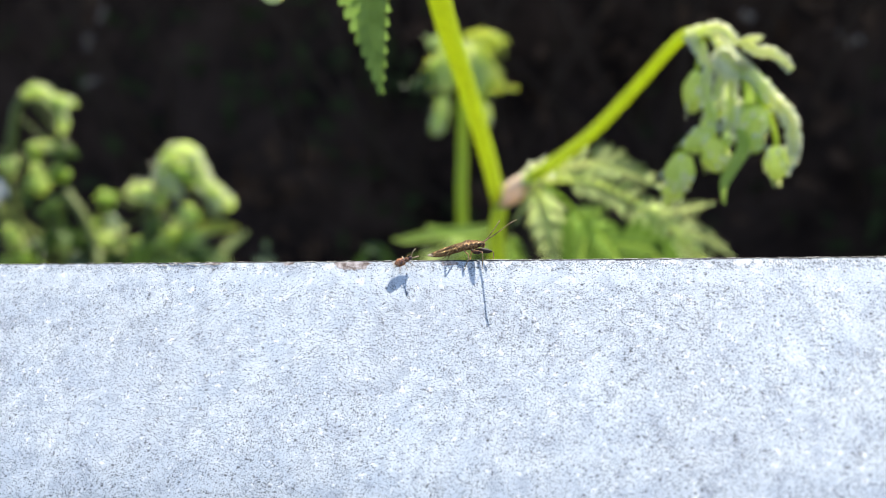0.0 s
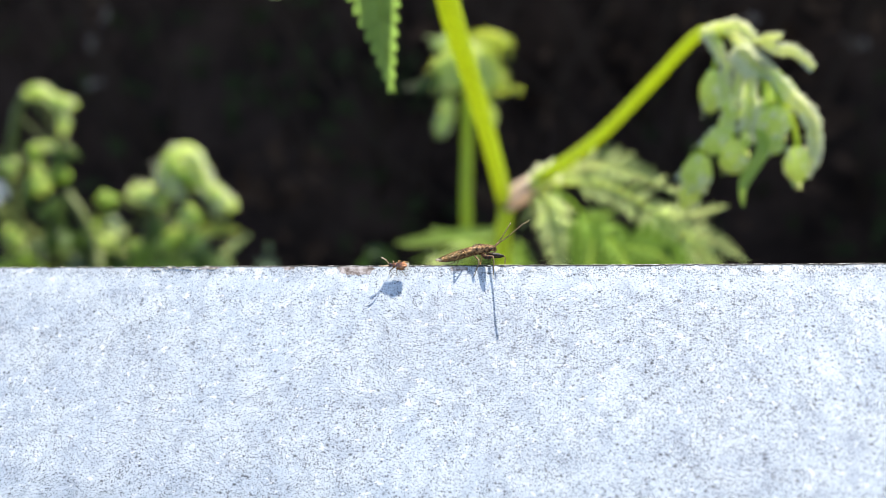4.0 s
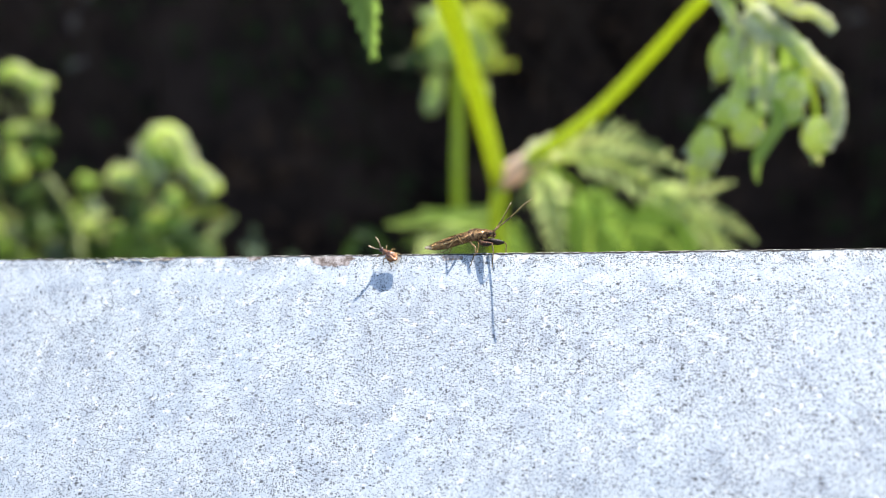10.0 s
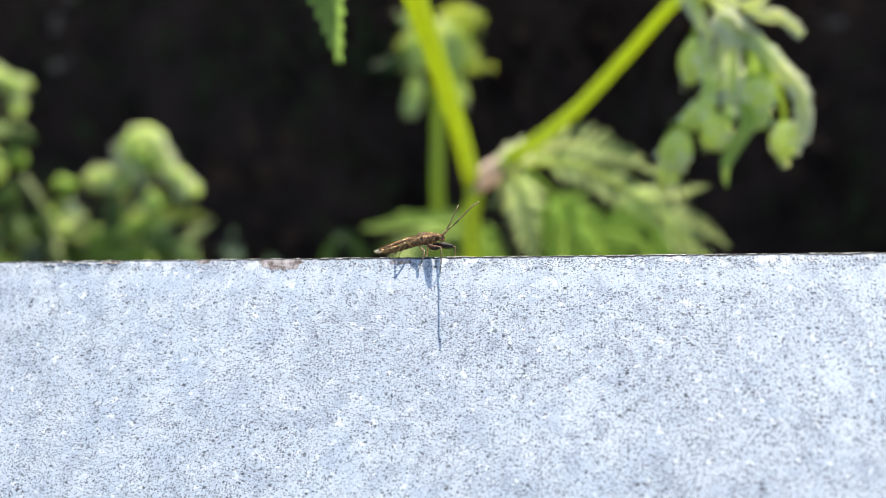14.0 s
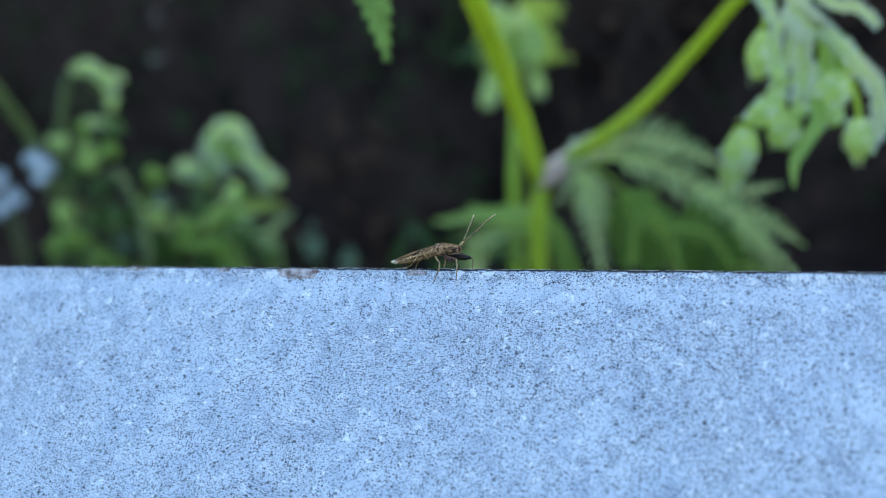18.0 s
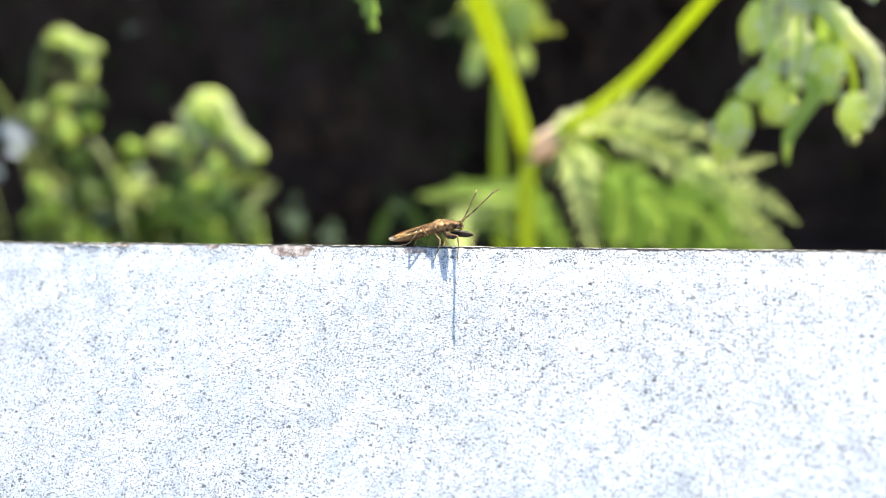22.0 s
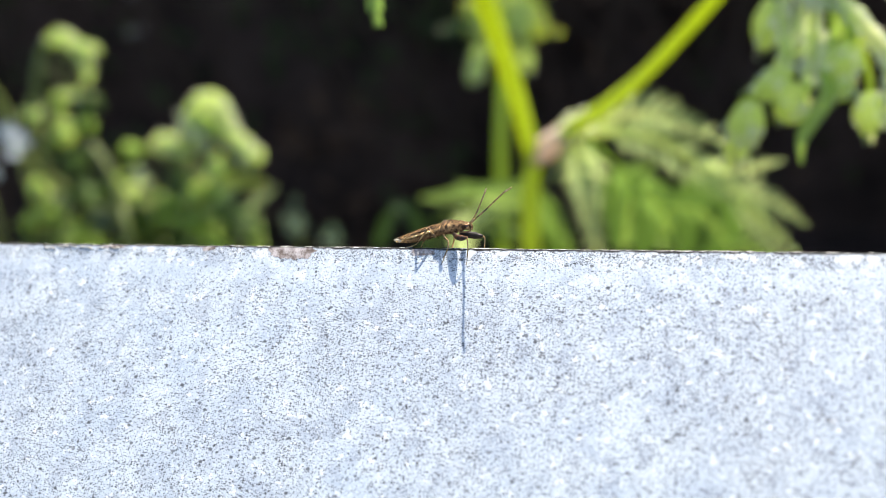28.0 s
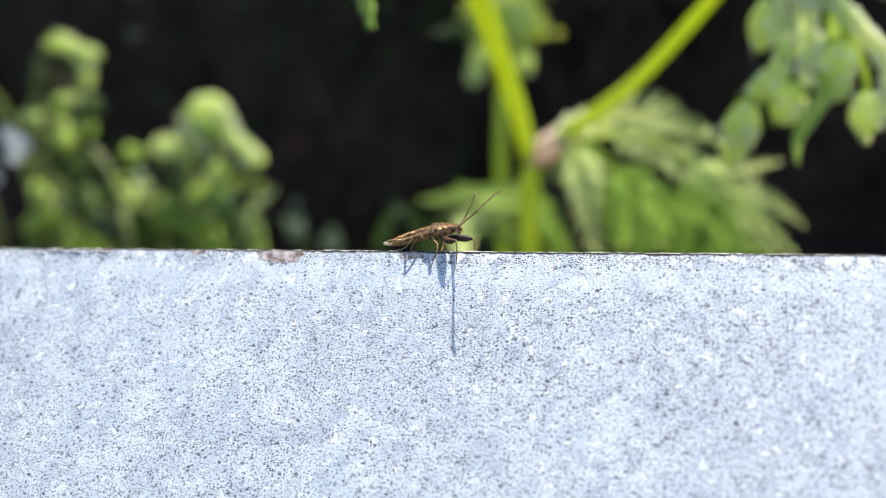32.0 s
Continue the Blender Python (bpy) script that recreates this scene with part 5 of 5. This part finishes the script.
# ---- flea beetle ----
def beetle(name, label, size=1.42, shell=None, dark=None):
    """Built facing +x with its feet on z = 0; the wing cases and wings are hinged parts."""
    root = thing(name, pose(0, 0, 0), label, "beetle")
    MM = 0.001 * size
    shell, dark = shell or RED_SHELL, dark or BLACK_SHELL

    def mm(*p):
        return Vector(p) * MM

    def limb(points, radii, n=8, steps=5):
        line = curve([mm(*p) for p in points], steps)
        b = bmesh.new()
        m = len(line) - 1
        tube(b, line, [(radii[0] + (radii[-1] - radii[0]) * i / m) * MM for i in range(m + 1)], n)
        return b

    def egg(bm, sections, n=14):
        rings(bm, [[Vector((x, hw * math.cos(2 * math.pi * k / n), z + hh * math.sin(2 * math.pi * k / n))) * MM for k in range(n)] for x, z, hw, hh in sections])

    b = bmesh.new()
    egg(b, [(-0.95, 0.42, 0.05, 0.05), (-0.75, 0.45, 0.22, 0.17), (-0.3, 0.5, 0.32, 0.24), (0.15, 0.5, 0.3, 0.23), (0.3, 0.5, 0.25, 0.2)], 12)
    part("abdomen", b, dark, root)
    b = bmesh.new()
    egg(b, [(0.2, 0.52, 0.24, 0.18), (0.32, 0.54, 0.3, 0.23), (0.55, 0.55, 0.28, 0.22), (0.72, 0.54, 0.16, 0.14)], 12)
    part("thorax", b, shell, root)
    b = bmesh.new()
    egg(b, [(0.66, 0.53, 0.12, 0.11), (0.84, 0.53, 0.22, 0.19), (1.0, 0.49, 0.2, 0.17), (1.14, 0.42, 0.08, 0.08)], 10)
    head = part("head", b, dark, root)
    for s in (-1, 1):
        b = bmesh.new()
        bmesh.ops.create_icosphere(b, subdivisions=1, radius=0.08 * MM)
        part("eye", b, EYE, head, at=pose(0.92 * MM, s * 0.2 * MM, 0.56 * MM))
        part("antenna", limb([(1.05, s * 0.1, 0.55), (1.25, s * 0.28, 0.80), (1.5, s * 0.42, 0.98), (1.8, s * 0.5, 1.06)], (0.045, 0.068), 8), ANTENNA, root)
    cases, wings = [], []
    for s in (-1, 1):
        b = bmesh.new()
        loops = []
        for x, hw, hh in ((0.0, 0.30, 0.18), (-0.2, 0.46, 0.3), (-0.55, 0.52, 0.36), (-0.9, 0.46, 0.32), (-1.2, 0.26, 0.2), (-1.32, 0.06, 0.06)):
            arc = [Vector((x, s * (hw * math.sin(a)), hh * math.cos(a) - 0.12)) * MM for a in (radians(92 * k / 7) for k in range(8))]
            arc += [p * 0.93 for p in reversed(arc)]
            loops.append(arc)
        rings(b, loops)
        cases.append(part("wing_case", b, shell, root, "glossy red-brown wing case", at=pose(0.28 * MM, 0, 0.58 * MM)))
        b = bmesh.new()
        # the wing folds once across, so that it lies under its case
        panels = []
        for outline in ([(0, 0.02), (-0.4, 0.16), (-0.9, 0.26), (-1.3, 0.34), (-1.3, -0.24), (-0.8, -0.18), (-0.3, -0.06)], [(0, 0.34), (-0.5, 0.40), (-1.0, 0.34), (-1.4, 0.18), (-1.5, 0.02), (-1.2, -0.18), (-0.6, -0.26), (0, -0.24)]):
            b = bmesh.new()
            b.faces.new([b.verts.new(mm(x, s * y, 0.02 * math.sin(4 * x))) for x, y in outline])
            bmesh.ops.triangulate(b, faces=b.faces[:])
            panels.append(b)
        wing = part("wing", panels[0], WING, root, "clear veined hind wing", at=pose(0.2 * MM, s * 0.08 * MM, 0.62 * MM))
        tip = part("wing_tip", panels[1], WING, wing, at=pose(-1.3 * MM, 0, 0.01 * MM))
        wings.append((wing, tip))
    for s in (-1, 1):
        for x, fx, out in ((0.45, 0.95, 0.75), (0.1, 0.1, 0.9), (-0.15, -0.75, 0.8)):
            leg = part("leg", limb([(x, s * 0.2, 0.4), ((x + fx) / 2, s * out * 0.65, 0.55)], (0.09 if x < 0 else 0.06, 0.045), 7, 4), LIMB, root)
            part("tibia", limb([((x + fx) / 2, s * out * 0.65, 0.55), (fx, s * out * 0.95, -0.02), (fx + 0.06, s * out, -0.19)], (0.032, 0.02), 6, 4), LIMB, leg)
    return root, cases, wings


bug, feelers = damsel_bug()
# the lens hunts between the bug and the sheet just below it
focus_point = new("focus_point")
focus_point.empty_display_size = 0.002
cam.data.dof.use_dof, cam.data.dof.focus_object, cam.data.dof.aperture_fstop = True, focus_point, 13.5
flea, flea_cases, flea_wings = beetle("flea_beetle", "tiny glossy red-brown beetle on the steel lip")
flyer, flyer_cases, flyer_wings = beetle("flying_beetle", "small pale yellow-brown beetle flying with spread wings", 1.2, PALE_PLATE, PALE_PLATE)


# ---- cloud ----
def cloud():
    rng = random.Random(51)
    root = thing("cloud", Matrix.Translation(SUN_TO * 900), "white fair-weather cloud drifting across the sun", "cloud", kind="structure")
    for i in range(9):
        b = bmesh.new()
        bmesh.ops.create_icosphere(b, subdivisions=3, radius=1.0)
        for v in b.verts:
            v.co *= 1 + 0.25 * noise.noise(v.co * 1.7 + Vector((i * 7, 0, 0)))
        k = (i - 4) / 4
        part("puff", b, CLOUD, root, at=Matrix.LocRotScale(Vector((k * 8, rng.uniform(-5, 5), rng.uniform(-3, 3))), None, Vector((1, 1, 0.8)) * rng.uniform(6.5, 7.5)))
    return root


cloud_thing = cloud()


# ---- what moves ----
def on_plate(x, s, h, turn, pitch=0, roll=0):
    return PLATE @ pose(x * MM, s * MM, h * MM) @ pose(0, 0, 0, 0, 0, turn) @ pose(0, 0, 0, roll, pitch, 0)


def facing(x, y, z, forward, up):
    """A pose at x, y, z with its nose along forward and its back towards up."""
    f = Vector(forward).normalized()
    u = Vector(up)
    u = (u - f * u.dot(f)).normalized()
    m = Matrix((f, u.cross(f), u)).transposed().to_4x4()
    m.translation = (x, y, z)
    return m


def aimed(stand, way, across, s):
    """The turn, in a standing beetle's space, that points a wing along `way`, its outer edge towards `across`."""
    x = -Vector(way).normalized()
    y = Vector(across) * s
    y = (y - x * y.dot(x)).normalized()
    world_turn = Matrix((x, y, x.cross(y))).transposed()
    return (stand.to_3x3().inverted() @ world_turn).to_quaternion()


def opening(ob, rest, turn, flight):
    """Swings a wing or wing case open, from 11.3 to 11.5 s, and spreads it for the flight at 12.4 s."""
    shut = Matrix.Identity(3).to_quaternion()
    rows = [(0, rest)] + [(11.34 + 0.05 * k, rest @ shut.slerp(turn, k / 4).to_matrix().to_4x4()) for k in range(5)]
    rows += [(12.38 + 0.03 * k, rest @ turn.slerp(flight, k / 4).to_matrix().to_4x4()) for k in range(5)]
    walk(ob, rows + [(32, rows[-1][1])])


def motions():
    NOD = [(0, -0.18), (1, -0.36), (2, -0.26), (3, -0.15), (3.5, 0.24), (5.5, 0.36), (6, 0.27), (7, 0.23), (8, 0.28), (9, 0.16), (10, -0.03), (11, -0.14), (12, -0.22), (13, -0.03), (14, 0.34), (15, 0.38), (15.5, 0.27), (17.5, 0.45), (18, 0.32), (19, 0.19), (20, 0.26), (21, 0.01), (22, -0.17), (23, -0.54), (24, -0.30), (25, -0.16), (25.5, -0.23), (27.5, -0.13), (28, -0.13), (29, -0.21), (30, -0.13), (31, -0.18), (32, -0.19)]
    HANG = [(0, 0.81), (1, 0.93), (2, 0.79), (3, 0.46), (3.5, -0.32), (5.5, -0.07), (6, -0.35), (7, -0.40), (8, -0.62), (9, -0.56), (10, -0.13), (11, 0.11), (12, -0.00), (13, -0.17), (14, -0.25), (15, -0.48), (15.5, -0.30), (17.5, -0.70), (18, -0.33), (19, -0.27), (20, -0.49), (21, 0.12), (22, 0.35), (23, 0.73), (24, 0.48), (25, 0.26), (25.5, 0.13), (27.5, 0.09), (28, 0.05), (29, 0.08), (30, 0.07), (31, 0.08), (32, 0.35)]
    FOCUS = [(0, 0), (3, -5), (6, -8), (9, -8), (10.5, -6), (12, -3), (15, -7), (18, -5), (22, -4), (25, -3), (28, 0), (32, -4)]
    walk(focus_point, [(t, on_plate(0, down, 0.6, 0)) for t, down in FOCUS])
    walk(bug, [(0, pose(0, 0, EDGE_Z)), (32, pose(0, 0, EDGE_Z))])
    near, far = feelers
    base_n, base_f = near.matrix_basis.copy(), far.matrix_basis.copy()
    walk(near, [(t, base_n @ pose(0, 0, 0, 0, a, 0)) for t, a in ((0, 6), (3, 4), (6, 2), (9, 1), (13, -1), (15, -1), (18, 1), (20, 0), (23, 0), (28, 0), (32, 1))])
    walk(far, [(t, base_f @ pose(0, 0, 0, 0, a, 0)) for t, a in ((0, 13), (3, 11), (6, 8), (9, 7), (13, 5), (15, 2), (18, 1), (20, 2), (23, 1), (28, 0), (32, 2))])
    BEETLE_ROWS = [
        (0, on_plate(-9.89, -0.75, 0.25, 25)),
        (0.5, on_plate(-10.1, -0.8, 0.25, 45)),
        (1, on_plate(-10.33, -0.7, 0.25, 85)),
        (1.5, on_plate(-10.8, -0.8, 0.25, 130)),
        (2, on_plate(-11.09, -0.85, 0.25, 160)),
        (3, on_plate(-11.58, -0.7, 0.25, 172)),
        (4.5, on_plate(-11.5, -0.65, 0.25, 176)),
        (6, on_plate(-11.33, -0.55, 0.25, 176)),
        (6.5, on_plate(-11.14, -0.55, 0.25, 172)),
        (7.5, on_plate(-10.76, -0.55, 0.25, 165)),
        (8.5, on_plate(-10.69, -0.9, 0.25, 160)),
        (9, on_plate(-11.02, -0.65, 0.25, 170)),
        (9.5, on_plate(-10.52, -0.75, 0.25, 168)),
        (10.5, on_plate(-10.81, -0.45, 0.25, 128, -12)),
        (11, on_plate(-10.92, -0.6, 0.25, 138, -12)),
        (11.5, on_plate(-11.2, -0.5, 0.25, 150, -25)),
        (12, on_plate(-11.5, -0.5, 0.25, 152, -25)),
        (12.2, on_plate(-11.7, -0.7, 0.25, 145, -25)),
        (12.4, on_plate(-11.7, -1.1, 0.25, 135, -25)),
        (12.5, facing(-0.01645, 0.00105, EDGE_Z + 0.00205, (-0.25, 0.25, 0.9), (0.2, -0.9, 0.3))),
        (12.6, facing(-0.0515, -0.0028, EDGE_Z + 0.0148, (-0.6, 0.2, 0.7), (0.4, -0.75, 0.45))),
        (12.7, facing(-0.1, 0.004, EDGE_Z + 0.035, (-0.8, 0.2, 0.4), (0.3, -0.4, 0.8))),
        (12.8, pose(-0.16, 0.01, EDGE_Z + 0.05, 10, -15, 165)),
        (13.6, pose(-0.6, 0.05, EDGE_Z + 0.09, 10, -10, 170)),
        (14.2, on_plate(-900, -3, 0.25, 175)),
        (32, on_plate(-900, -3, 0.25, 175)),
    ]
    walk(flea, BEETLE_ROWS)
    for s, case, wing in zip((-1, 1), flea_cases, flea_wings):
        wing, tip = wing
        c0, w0, t0 = case.matrix_basis.copy(), wing.matrix_basis.copy(), tip.matrix_basis.copy()
        still = aimed(on_plate(-10.9, -0.6, 0, 152, -25), *((0.70, -0.1, 0.62), (0.12, -0.95, 0.0)) if s > 0 else ((0.74, 0.25, 0.55), (0.1, 0.95, -0.1)), s)
        opening(case, c0, still, pose(0, 0, 0, 0, 40, -s * 62).to_quaternion())
        still = aimed(on_plate(-10.9, -0.6, 0, 152, -25), *((-0.42, -0.78, -0.5), (0.75, -0.2, -0.3)) if s > 0 else ((0.97, 0.12, 0.2), (-0.15, 0.3, 0.9)), s)
        opening(wing, w0, still, pose(0, 0, 0, 0, 10, -s * 80).to_quaternion())
        walk(tip, [(t, t0 @ pose(0, 0, 0, 0, 0, s * a)) for t, a in ((0, 172), (11.34, 172), (11.42, 100), (11.5, 30), (11.56, 0), (32, 0))])
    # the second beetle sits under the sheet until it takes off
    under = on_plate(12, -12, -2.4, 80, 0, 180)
    up = (-0.1, -0.85, 0.3)
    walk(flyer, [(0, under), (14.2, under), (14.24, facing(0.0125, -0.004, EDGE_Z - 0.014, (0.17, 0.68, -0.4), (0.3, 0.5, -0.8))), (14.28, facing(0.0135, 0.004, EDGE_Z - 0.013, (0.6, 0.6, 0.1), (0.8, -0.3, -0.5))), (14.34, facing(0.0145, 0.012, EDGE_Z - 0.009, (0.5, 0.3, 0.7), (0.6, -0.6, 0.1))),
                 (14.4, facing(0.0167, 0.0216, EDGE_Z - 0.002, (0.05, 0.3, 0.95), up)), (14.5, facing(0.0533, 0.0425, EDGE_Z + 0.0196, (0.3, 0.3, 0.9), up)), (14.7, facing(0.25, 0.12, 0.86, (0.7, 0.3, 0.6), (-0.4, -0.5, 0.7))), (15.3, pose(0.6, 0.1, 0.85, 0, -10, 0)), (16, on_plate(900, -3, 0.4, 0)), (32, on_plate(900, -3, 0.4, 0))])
    for s, case, wing in zip((-1, 1), flyer_cases, flyer_wings):
        case.matrix_basis = case.matrix_basis @ pose(0, 0, 0, 0, 40, -s * 62)
        wing[0].matrix_basis = wing[0].matrix_basis @ pose(0, 0, 0, 0, 10, -s * 80)
    # the nodding leaf and the hanging leaflet stir in the breeze
    walk(nodding, [(t, Matrix.Translation(nod_at) @ pose(0, 0, 0, 0, 0, a) @ Matrix.Translation(-nod_at)) for t, a in NOD])
    walk(hanging, [(t, Matrix.Translation(hang_at) @ pose(0, 0, 0, 0, a, 0) @ Matrix.Translation(-hang_at)) for t, a in HANG])
    # the cloud covers the sun from about 16 to 20 s
    side = SUN_TO.cross(Vector((0, 0, 1))).normalized()
    middle = Matrix.Translation(SUN_TO * 900)
    speed = 7.5
    walk(cloud_thing, [(t, Matrix.Translation(side * (speed * (t - 18.25))) @ middle @ Matrix.Rotation(math.atan2(side.y, side.x), 4, "Z")) for t in (0, 8, 16, 24, 32)])


motions()
